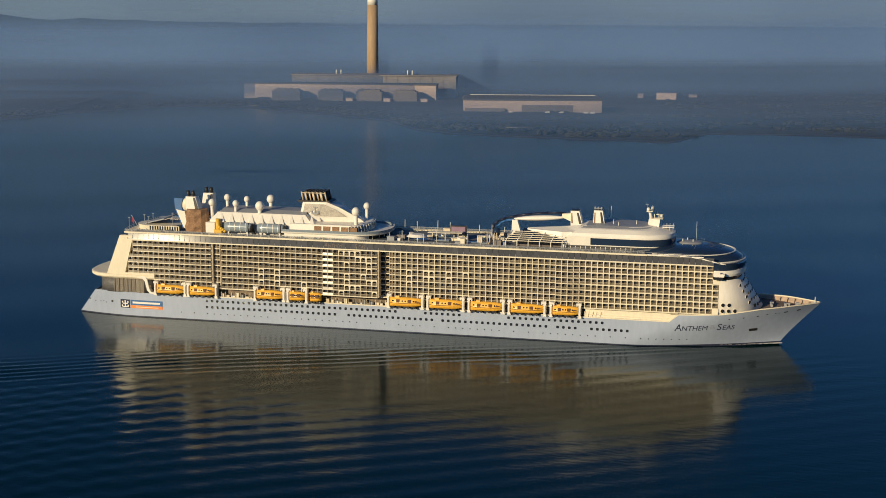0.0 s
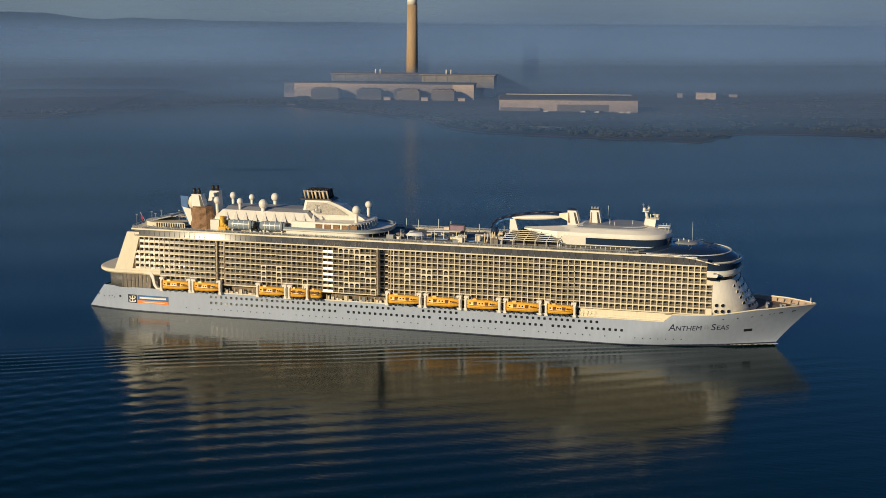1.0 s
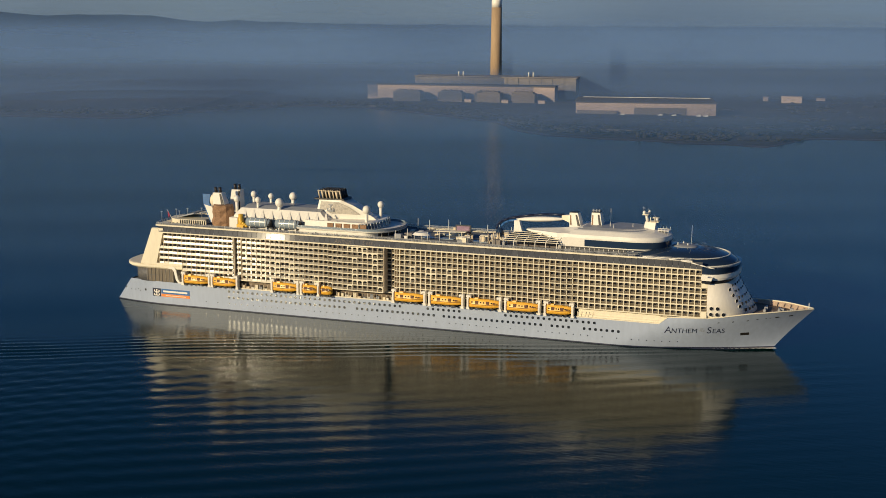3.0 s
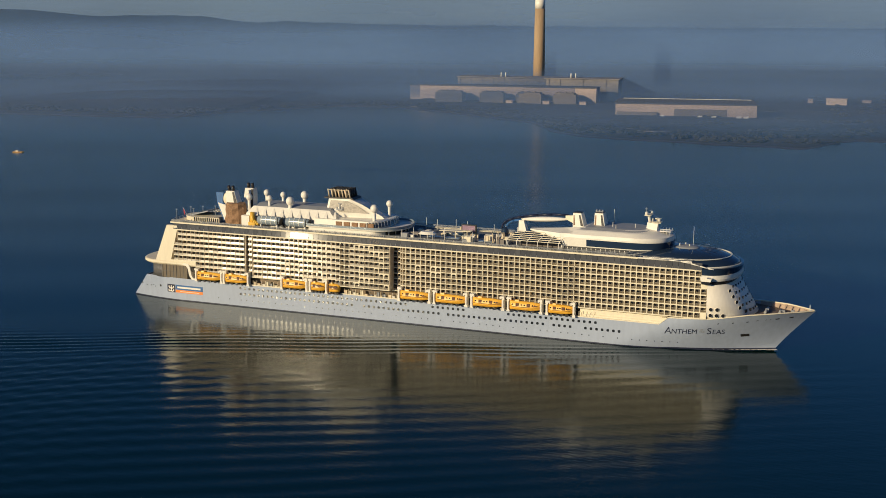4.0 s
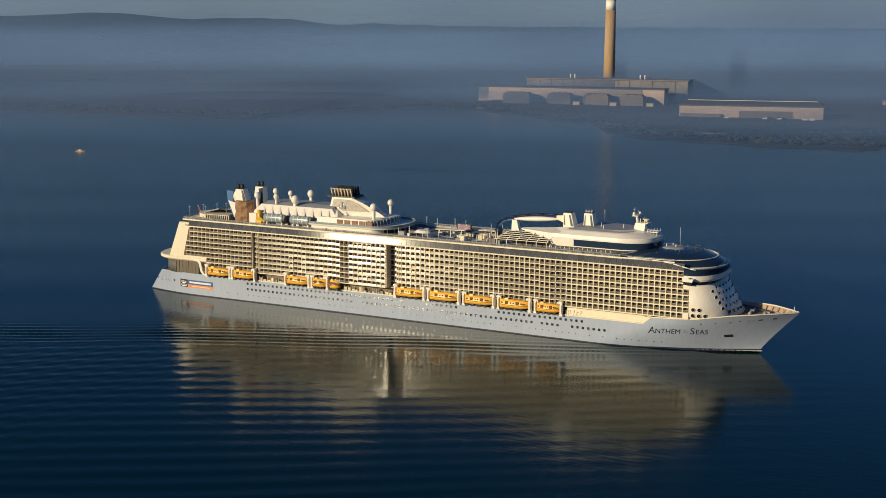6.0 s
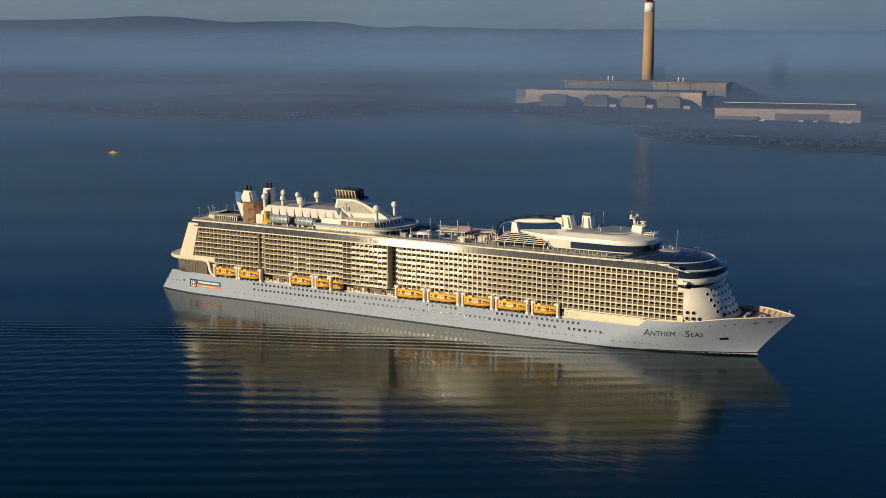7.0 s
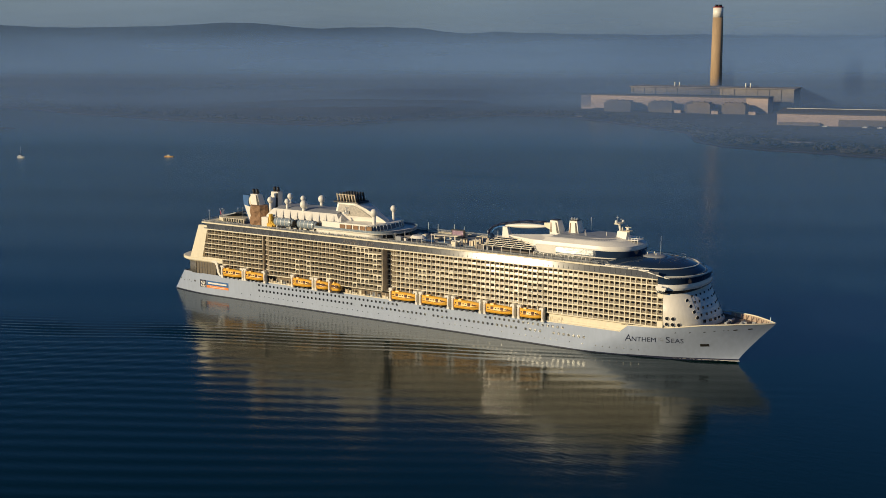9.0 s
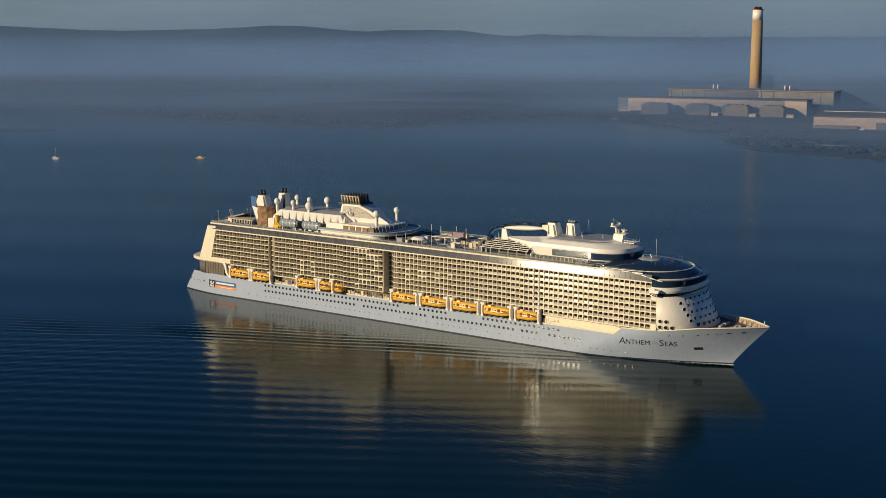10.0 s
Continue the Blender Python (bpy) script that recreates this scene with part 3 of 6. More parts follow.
def ports():
    """Windows and portholes in the hull side, each one slightly proud with a dark pane."""
    bm = bmesh.new()
    ring = [(0.62 * (abs(math.cos(a)) ** 0.6) * math.copysign(1, math.cos(a)), 0.62 * (abs(math.sin(a)) ** 0.6) * math.copysign(1, math.sin(a))) for a in [2 * math.pi * i / 12 for i in range(12)]]
    loft(bm, [[(x * 1.15, 0.05, z * 1.15) for x, z in ring], [(x * 1.15, -0.05, z * 1.15) for x, z in ring]], 0)
    face(bm, [(x, -0.07, z) for x, z in ring], 1)
    me = finish(bm, "hull_window", [HULL, WINDOW])
    bm = bmesh.new()
    ring = [(0.27 * math.cos(2 * math.pi * i / 8), 0.27 * math.sin(2 * math.pi * i / 8)) for i in range(8)]
    loft(bm, [[(x, 0.03, z) for x, z in ring], [(x, -0.04, z) for x, z in ring]], 0)
    small = finish(bm, "porthole", [WINDOW])
    rows = [(9.9, -105, -12, 2.6), (9.9, 0, 16, 2.6), (9.9, 38, 82, 2.6), (6.95, -105, -42, 2.6), (6.95, -36, 4, 2.6), (6.9, 8, 55, 2.6), (6.9, 60, 70, 2.6), (6.9, 75, 92, 2.6)]
    for s in (-1, 1):
        for z, a, b, p in rows:
            x = a
            while x <= b:
                o = part("hull_window", me, None, ship)
                o.matrix_basis = pose(x, s * half_beam(x, z), z, 0, 0, 0 if s < 0 else 180)
                x += p
        x = -118
        while x < 118 and s < 0:
            if int(x * 0.7) % 5:
                o = part("porthole", small, None, ship)
                o.matrix_basis = pose(x, s * half_beam(x, 3.8), 3.8)
            x += 3.3
        # bow: slots, fairleads and the anchor pocket
    for x, z, w, h in ((144.5, 7.9, 3.6, 1.3), (146, 14.9, 0.9, 0.35), (150, 15.6, 0.8, 0.3), (158, 16.3, 1.6, 0.5), (163.5, 16.8, 1.6, 0.5), (140, 14.3, 0.7, 0.4), (134, 13.8, 0.7, 0.4), (153.5, 15.9, 0.6, 0.25), (155.2, 16.0, 0.6, 0.25)):
        bm = bmesh.new()
        quad = []
        for dx, dz in ((-w / 2, -h / 2), (w / 2, -h / 2 + 0.25), (w / 2, h / 2 + 0.25), (-w / 2, h / 2)):
            quad.append((x + dx, z + dz))
        loft(bm, [[(p, -(half_beam(p, q) - 0.3), q) for p, q in quad], [(p, -(half_beam(p, q) + 0.06), q) for p, q in quad]])
        part("fairlead", bm, [BLACK], ship, "dark opening in the bow plating")
    for x, z, r in ((-166.2, 7.2, 0.5), (-153.5, 7.0, 0.6), (-160, 6.5, 0.25), (-158.3, 6.9, 0.25), (-157, 6.2, 0.25), (-163, 6.3, 0.25)):
        bm = bmesh.new()
        w = half_beam(x, z)
        tube(bm, (x, -w + 0.2, z), (x, -w - 0.06, z), r, r, 10)
        part("mooring_hole", bm, [BLACK], ship)


def lettering():
    """The ship's name on the bow and the line's banner at the stern."""
    def word(text, x, z, size, dark=True):
        cu = bpy.data.curves.new("name", "FONT")
        cu.body, cu.size, cu.shear, cu.resolution_u = text, size, 0.18, 3
        tmp = bpy.data.objects.new("name", cu)
        me = bpy.data.meshes.new_from_object(tmp)
        bpy.data.objects.remove(tmp)
        me.materials.append(NAVY if dark else GREY)
        for v in me.vertices:
            px, pz = x + v.co.x, z + v.co.y + v.co.x * 0.035
            v.co = (px, -(half_beam(px, pz) + 0.06), pz)
        part("name_letters", me, None, ship, "dark italic name lettering")
        return me
    word("A", 110.8, 7.9, 4.6)
    word("NTHEM", 113.7, 8.05, 3.3)
    word("OF", 126.1, 10.2, 1.1, False)
    word("THE", 125.7, 9.0, 1.3, False)
    word("S", 128.7, 8.4, 4.6)
    word("EAS", 131.0, 8.5, 3.3)
    for text, x, size in (("A", -47.6, 2.6), ("NTHEM", -45.7, 2.0), ("S", -33.2, 2.6), ("EAS", -31.3, 2.0)):
        cu = bpy.data.curves.new("name", "FONT")
        cu.body, cu.size, cu.shear, cu.resolution_u = text, size, 0.18, 3
        tmp = bpy.data.objects.new("name", cu)
        me = bpy.data.meshes.new_from_object(tmp)
        bpy.data.objects.remove(tmp)
        me.materials.append(CLADGREY)
        for v in me.vertices:
            v.co = (x + v.co.x, -20.82 + v.co.y * 0.272, 38.2 + v.co.y)
        part("name_letters", me, None, ship, "pale name lettering on the glass band")

    def panel(x0, x1, z0, z1, m, out=0.05, label=""):
        bm = bmesh.new()
        k = 8
        for i in range(k):
            xa, xb = x0 + (x1 - x0) * i / k, x0 + (x1 - x0) * (i + 1) / k
            loft(bm, [[(x, -(half_beam(x, z) + o), z) for x, z in ((xa, z0), (xb, z0), (xb, z1), (xa, z1))] for o in (-0.3, out + 0.05)])
        part("banner_panel", bm, [m], ship, label)
    panel(-149.0, -144.0, 4.3, 8.4, NAVY, 0.05, "navy banner square")
    panel(-143.7, -127.3, 5.9, 8.4, BLUE, 0.05, "blue banner strip with white bar")
    panel(-143.7, -127.3, 4.4, 5.8, SIGNORANGE, 0.05, "orange banner strip")
    panel(-142.6, -128.6, 6.7, 7.6, WHITE, 0.09, "white lettering bar")
    panel(-141.0, -129.4, 4.9, 5.2, CREAM, 0.09, "pale lettering bar")
    for x0, x1, z0, z1 in ((-147.7, -145.3, 4.6, 5.05), (-146.8, -146.2, 5.05, 6.2), (-148.3, -147.7, 4.8, 5.8), (-145.3, -144.7, 4.8, 5.8), (-147.8, -145.2, 6.2, 6.7), (-148.2, -147.6, 6.7, 7.6), (-145.4, -144.8, 6.7, 7.6), (-146.8, -146.2, 6.7, 7.9)):
        panel(x0, x1, z0, z1, WHITE, 0.09, "white emblem stroke")


# ---- balconies ----


def side_y(x):
    """How far out the balcony fronts stand."""
    if -101.6 < x < -97.9:
        return 19.5
    if -76 < x <= -68:
        return 20.7 + 0.6 * (0.5 - 0.5 * math.cos(math.pi * (x + 76) / 8))
    if -68 < x <= -53:
        return 21.3
    if -53 < x <= -45:
        return 21.3 + 1.4 * (0.5 - 0.5 * math.cos(math.pi * (x + 53) / 8))
    if -45 < x <= -21.4:
        return 22.7
    if -21.4 < x <= -15.6:
        return 18.6
    if 57 < x <= 61:
        return 20.7 + 0.9 * (x - 57) / 4
    if 61 < x <= 66:
        return 21.6
    if 66 < x <= 69.5:
        return 21.6 - 0.9 * (x - 66) / 3.5
    if x < 57 and x > -132:
        return 20.7 + 0.14 * math.sin(x * 0.38)
    return 20.7


def bow_out(x):
    """Degrees by which the glass turns towards the bow, bay by bay."""
    if -49 < x < -43:
        return -4.6
    return 1.1 + 0.1 * math.sin(x * 0.21)


def pane_turn(x):
    """Degrees by which the windscreen panes turn; the rail curves in towards the stern."""
    knots = [(-160, -1.9), (-110, -1.7), (-85, -1.06), (-70, 0.7), (-55, 1.1), (160, 1.1)]
    for (a, ta), (b, tb) in zip(knots, knots[1:]):
        if a <= x <= b:
            return ta + (tb - ta) * (x - a) / (b - a)
    return 1.1


def first_x(r):
    """Aft end of row r, counted from below; the aft panel slopes."""
    z = LOW + ROW * (r + 0.5)
    return -131.0 if r < 2 else -145.6 + (z - 21) * 0.27


LAST = [126.3, 128.9, 128.9, 128.9, 128.9, 126.3, 126.3, 126.3]


def cell(bm, x, y, z, w=PITCH, door=True, s=-1, lean=0.0, skew=0.0, back=0.05, slab=0.15, post=0.0):
    """One balcony: floor edge, divider, set-back cabin wall with a dark door, leaning glass front and hand rail."""
    d, h = 1.75, ROW
    X, Y = x, s * y
    i = -s
    lo, hi = sorted((Y, Y + i * d))
    box(bm, X, X + w, lo, hi, z - slab, z + slab, 0)
    box(bm, X - 0.09, X + 0.09, lo + (back if s < 0 else 0), hi - (back if s > 0 else 0), z + slab, z + h - slab, 1)
    if post:
        a, b = sorted((Y - i * 0.03, Y + i * 0.14))
        box(bm, X - post, X + post, a, b, z + slab, z + h - slab, 0)
    yb = Y + i * d
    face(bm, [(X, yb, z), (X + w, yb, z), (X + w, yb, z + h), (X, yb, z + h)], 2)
    if door:
        yd = yb - i * 0.05
        face(bm, [(X + 0.3, yd, z + 0.2), (X + w - 0.55, yd, z + 0.2), (X + w - 0.55, yd, z + 2.3), (X + 0.3, yd, z + 2.3)], 3)
    g0 = Y + i * 0.09
    g1 = g0 + i * (0.23 + lean * 0.5)
    k = i * skew
    face(bm, [(X + 0.12, g0 - k, z + slab), (X + w - 0.12, g0 + k, z + slab), (X + w - 0.12, g1 + k, z + 1.08), (X + 0.12, g1 - k, z + 1.08)], 4)
    a, b = sorted((g1 - i * 0.04, g1 + i * 0.04))
    box(bm, X + 0.1, X + w - 0.1, a, b, z + 1.08, z + 1.14, 0)


# balconies with white gabled surrounds: place along the side, rows from below
GABLED = ((-78.4, (1, 2, 3)), (-70.4, (1, 2, 3)), (-57.4, (0, 1)), (-6.7, (2, 3, 4)), (1.5, (3, 4)), (9.5, (3, 4)), (17.6, (4,)))

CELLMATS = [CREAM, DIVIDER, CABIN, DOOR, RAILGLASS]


def balconies():
    ones, framed = [], []
    for lean in (-0.012, -0.004, 0.004, 0.012):
        bm = bmesh.new()
        cell(bm, 0, 0, 0, lean=lean, post=0.15, slab=0.17)
        ones.append(finish(bm, "balcony", CELLMATS))
    rnd = random.Random(4)
    # squarer steel-framed front for the forward block
    for lean in (-0.012, -0.004, 0.004, 0.012):
        bm = bmesh.new()
        cell(bm, 0, 0, 0, lean=lean, slab=0.19)
        box(bm, -0.19, 0.19, -0.06, 0.14, 0.19, ROW - 0.19, 0)
        box(bm, 0.19, PITCH - 0.19, -0.06, 0.1, ROW - 0.28, ROW - 0.19, 0)
        for e, q in ((0.19, 1), (PITCH - 0.19, -1)):
            face(bm, [(e, -0.05, ROW - 0.6), (e + q * 0.1, -0.05, ROW - 0.4), (e + q * 0.3, -0.05, ROW - 0.28), (e, -0.05, ROW - 0.28)], 0)
        framed.append(finish(bm, "balcony", CELLMATS))
    rest, aft = bmesh.new(), bmesh.new()
    port_side = bmesh.new()
    for r in range(8):
        z = LOW + ROW * r
        a = first_x(r)
        n = int(round((LAST[r] - a) / PITCH))
        x0 = LAST[r] - n * PITCH
        for c in range(n):
            x = x0 + c * PITCH
            y = side_y(x + PITCH / 2)
            if x > 34:
                o = part("balcony", rnd.choice(framed if x > 70 else ones), None, ship)
                o.matrix_basis = pose(x, -y, z, 0, 0, bow_out(x))
            else:
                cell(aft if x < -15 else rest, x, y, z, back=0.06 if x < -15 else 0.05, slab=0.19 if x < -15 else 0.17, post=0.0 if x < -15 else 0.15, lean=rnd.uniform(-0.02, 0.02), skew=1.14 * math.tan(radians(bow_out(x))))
            if (-42 < x < -23 and noise.noise((x * 0.23, r * 0.8, 3.1)) > 0.16) or any(abs(x + 1.3 - gx) < 1.35 and r in tiers for gx, tiers in GABLED):
                # white surround with rounded upper corners, here and there
                b2 = aft if x < -15 else rest
                box(b2, x, x + 0.3, -y - 0.05, -y + 0.14, z + 0.16, z + ROW - 0.16, 0)
                box(b2, x + PITCH - 0.3, x + PITCH, -y - 0.05, -y + 0.14, z + 0.16, z + ROW - 0.16, 0)
                box(b2, x + 0.3, x + PITCH - 0.3, -y - 0.05, -y + 0.12, z + ROW - 0.5, z + ROW - 0.2, 0)
                for e, q in ((x + 0.3, 1), (x + PITCH - 0.3, -1)):
                    face(b2, [(e, -y - 0.05, z + ROW - 0.95), (e + q * 0.4, -y - 0.05, z + ROW - 0.5), (e, -y - 0.05, z + ROW - 0.5)], 0)
            cell(port_side, x, y, z, s=1)
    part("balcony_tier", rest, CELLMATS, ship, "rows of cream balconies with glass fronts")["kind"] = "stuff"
    part("balcony_tier", aft, [CREAM, DIVIDERDIM, CABIN, DOOR, RAILGLASS], ship, "rows of cream balconies with glass fronts")["kind"] = "stuff"
    part("balcony_tier", port_side, CELLMATS, ship)["kind"] = "stuff"
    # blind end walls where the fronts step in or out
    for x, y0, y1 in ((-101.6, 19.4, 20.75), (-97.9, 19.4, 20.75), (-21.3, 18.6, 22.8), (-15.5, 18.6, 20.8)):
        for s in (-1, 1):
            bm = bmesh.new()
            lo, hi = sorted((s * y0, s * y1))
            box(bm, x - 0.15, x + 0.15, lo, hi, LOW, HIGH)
            part("end_wall", bm, [DIVIDERDIM], ship)


def core():
    """The blind mass of the superstructure behind the balconies, its end panels and the top deck."""
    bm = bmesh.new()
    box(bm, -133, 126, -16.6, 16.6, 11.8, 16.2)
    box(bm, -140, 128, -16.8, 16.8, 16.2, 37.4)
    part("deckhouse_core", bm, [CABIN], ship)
    bm = bmesh.new()
    box(bm, -131, 112, -20.5, 20.5, 15.85, 16.15)
    part("promenade_ceiling", bm, [CREAM], ship)
    # aft side panels, sloping
    for s in (-1, 1):
        bm = bmesh.new()
        poly = [(-155.2, 20.6), (-131.0, 20.6), (-131, 21.3), (-145.8, 21.6), (-141.6, 37.4), (-141.6, 39.4), (-147.9, 39.4)]
        lo, hi = sorted((s * 20.75, s * 18.6))
        prism_y(bm, poly, lo, hi)
        part("aft_side_panel", bm, [CREAM], ship, "cream solid side panel at the stern")
    bm = bmesh.new()
    prism_y(bm, [(-154.5, 20.6), (-140, 20.6), (-140, 39.2), (-147.3, 39.2)], -18.6, 18.6)
    part("aft_block", bm, [CABIN], ship)
    for r in range(6):
        bm = bmesh.new()
        z = 23 + r * 2.65
        x = -153.6 + (z - 21) * 0.39
        box(bm, x - 1.6, x, -18, 18, z - 0.15, z + 0.15)
        box(bm, x - 1.6, x - 1.5, -18, 18, z + 0.15, z + 1.1)
        part("aft_balcony", bm, [CREAM], ship)
    # overhanging mooring-deck slab at the stern
    bm = bmesh.new()
    plan = [(-x, y) for x, y in outline(131, 152, 169, 20.8, 2.6)]
    tower(bm, [(18.6, [(x * 0.995, y * 0.97) for x, y in plan]), (19.3, plan), (20.4, plan), (20.7, [(x * 0.997, y * 0.98) for x, y in plan])])
    part("stern_slab", bm, [CREAM], ship, "rounded white slab over the stern")
    bm = bmesh.new()
    plan = [(-x, y) for x, y in outline(134, 149, 163.5, 20.2, 2.8)]
    tower(bm, [(11.8, plan), (18.6, plan)], smooth=True)
    part("stern_wall", bm, [STERNWALL], ship, "grey recessed wall and windows at the stern")
    for s in (-1, 1):
        bm = bmesh.new()
        plan = [(-152.0, s * 20.15), (-136.5, s * 20.45), (-136.5, s * 19.0), (-152.0, s * 19.0)]
        tower(bm, [(12.0, plan), (18.65, plan)])
        part("stern_panel", bm, [STERNGLASS], ship, "tinted glazing along the stern promenade")
        for q in (-143.2, -141.0, -138.8):
            bm = bmesh.new()
            box(bm, q, q + 0.2, *sorted((s * 20.52, s * 20.3)), 12.0, 18.6)
            part("panel_seam", bm, [STERNWALL], ship)
        bm = bmesh.new()
        lo, hi = sorted((s * 20.95, s * 18.5))
        prism_y(bm, [(-137.2, 20.2), (-139.5, 19.2), (-136.9, 18.9), (-135.9, 17.6), (-134.9, 13.6), (-133.6, 12.0), (-130.5, 11.9), (-130.5, 12.5), (-132.8, 12.7), (-133.7, 14.2), (-134.6, 18.4), (-135.4, 19.9)][::-1], lo, hi)
        part("stern_trim", bm, [WHITE], ship, "curved white trim")
    for x in (-151.6, -149.4, -147.2, -145.0):
        bm = bmesh.new()
        box(bm, x, x + 0.25, -20.45, -20.1, 12.0, 18.6)
        box(bm, x + 0.25, x + 2.2, -20.42, -20.1, 15.2, 15.4)
        part("window_mullion", bm, [STERNWALL], ship)
    # forward block under the bridge
    bm = bmesh.new()
    tower(bm, [(15.2, outline(129.0, 129.1, 147.0, 18.4, 2.0)), (17.5, outline(129.0, 129.1, 148.3, 20.35, 2.0)), (31.5, outline(129.0, 129.1, 138.8, 20.7, 2.3))], smooth=True)
    part("forward_block", bm, [FRONTPAINT], ship, "raked white front of the superstructure")
    for r in (0, 5):
        bm = bmesh.new()
        box(bm, 126.35, 129.05, -20.7, 20.7, LOW + ROW * r, LOW + ROW * (r + 1))
        part("blind_panel", bm, [CREAM], ship)
    bm = bmesh.new()
    tower(bm, [(31.0, outline(126.5, 126.6, 139, 20.75, 2.3)), (34.2, outline(126.5, 126.6, 138.4, 20.5, 2.3)), (37.5, outline(126.5, 126.6, 137, 19.1, 2.2))])
    part("bridge_block", bm, [CREAM], ship)
    # top deck
    bm = bmesh.new()
    tower(bm, [(37.15, outline(-143, 118, 139.8, 21.02, 2.2)), (37.71, outline(-143, 118, 139.8, 21.02, 2.2))])
    part("deck_edge", bm, [CREAM], ship)
    bm = bmesh.new()
    tower(bm, [(37.7, outline(-142, 112, 118, 19.4, 4)), (40.6, outline(-142, 112, 118, 19.2, 4))])
    part("top_storey", bm, [HALL], ship)
    bm = bmesh.new()
    tower(bm, [(40.6, outline(-145, 96, 104, 20.4, 4)), (40.95, outline(-145, 96, 104, 20.4, 4))])
    part("top_deck", bm, [DECK], ship, "grey blue open top deck")
    for s in (-1, 1):
        bm = bmesh.new()
        lo, hi = sorted((s * 20.45, s * 20.1))
        box(bm, -145.4, 122, lo, hi, 40.7, 41.15)
        part("deck_rail", bm, [WHITE], ship)
        bm = bmesh.new()
        for i in range(103):
            box(bm, -145.2 + i * 2.6, -145.1 + i * 2.6, lo + 0.1, hi - 0.1, 41.15, 42.2)
        box(bm, -145.2, 122, lo + 0.12, hi - 0.12, 42.1, 42.2)
        part("railing", bm, [GREY], ship)
    bm = bmesh.new()
    plan = [(-x, y) for x, y in outline(141.5, 143.0, 148.2, 20.3, 3.2, 20)]
    tower(bm, [(37.7, plan), (40.55, [(x + 0.9, y * 0.985) for x, y in plan])], smooth=False)
    part("stern_screen", bm, [BANDGLASS], ship, "dark rounded glass screen at the stern")
    bm = bmesh.new()
    plan = [(-x, y) for x, y in outline(141.5, 143.0, 147.6, 20.5, 3.2, 20)]
    tower(bm, [(40.55, plan), (41.05, plan)])
    part("stern_coaming", bm, [CREAM], ship)
    bm = bmesh.new()
    for x, y in plan[3:-3:2]:
        tube(bm, (x + 0.2, y * 0.99, 41.0), (x + 0.2, y * 0.99, 42.3), 0.07, 0.07, 5)
    for (xa, ya), (xb, yb) in zip(plan[2:-2], plan[3:-2]):
        for z in (41.6, 42.25):
            tube(bm, (xa + 0.2, ya * 0.99, z), (xb + 0.2, yb * 0.99, z), 0.06, 0.06, 5)
    part("stern_railing", bm, [GREY], ship)
    # windscreen panes leaning inwards
    bm = bmesh.new()
    face(bm, [(0.06, 0, 0), (PITCH - 0.06, 0, 0), (PITCH - 0.06, 0.80, 2.95), (0.06, 0.80, 2.95)])
    box(bm, -0.06, 0.06, -0.02, 0.12, 0, 1.0, 1)
    pane = finish(bm, "windscreen_pane", [BANDGLASS, GREY])
    for s in (-1, 1):
        for i in range(104):
            x = -143.9 + i * PITCH
            o = part("windscreen_pane", pane, None, ship)
            o.matrix_basis = pose(x if s < 0 else x + PITCH, s * 20.85, 37.72, 0, 0, pane_turn(x) if s < 0 else 180)


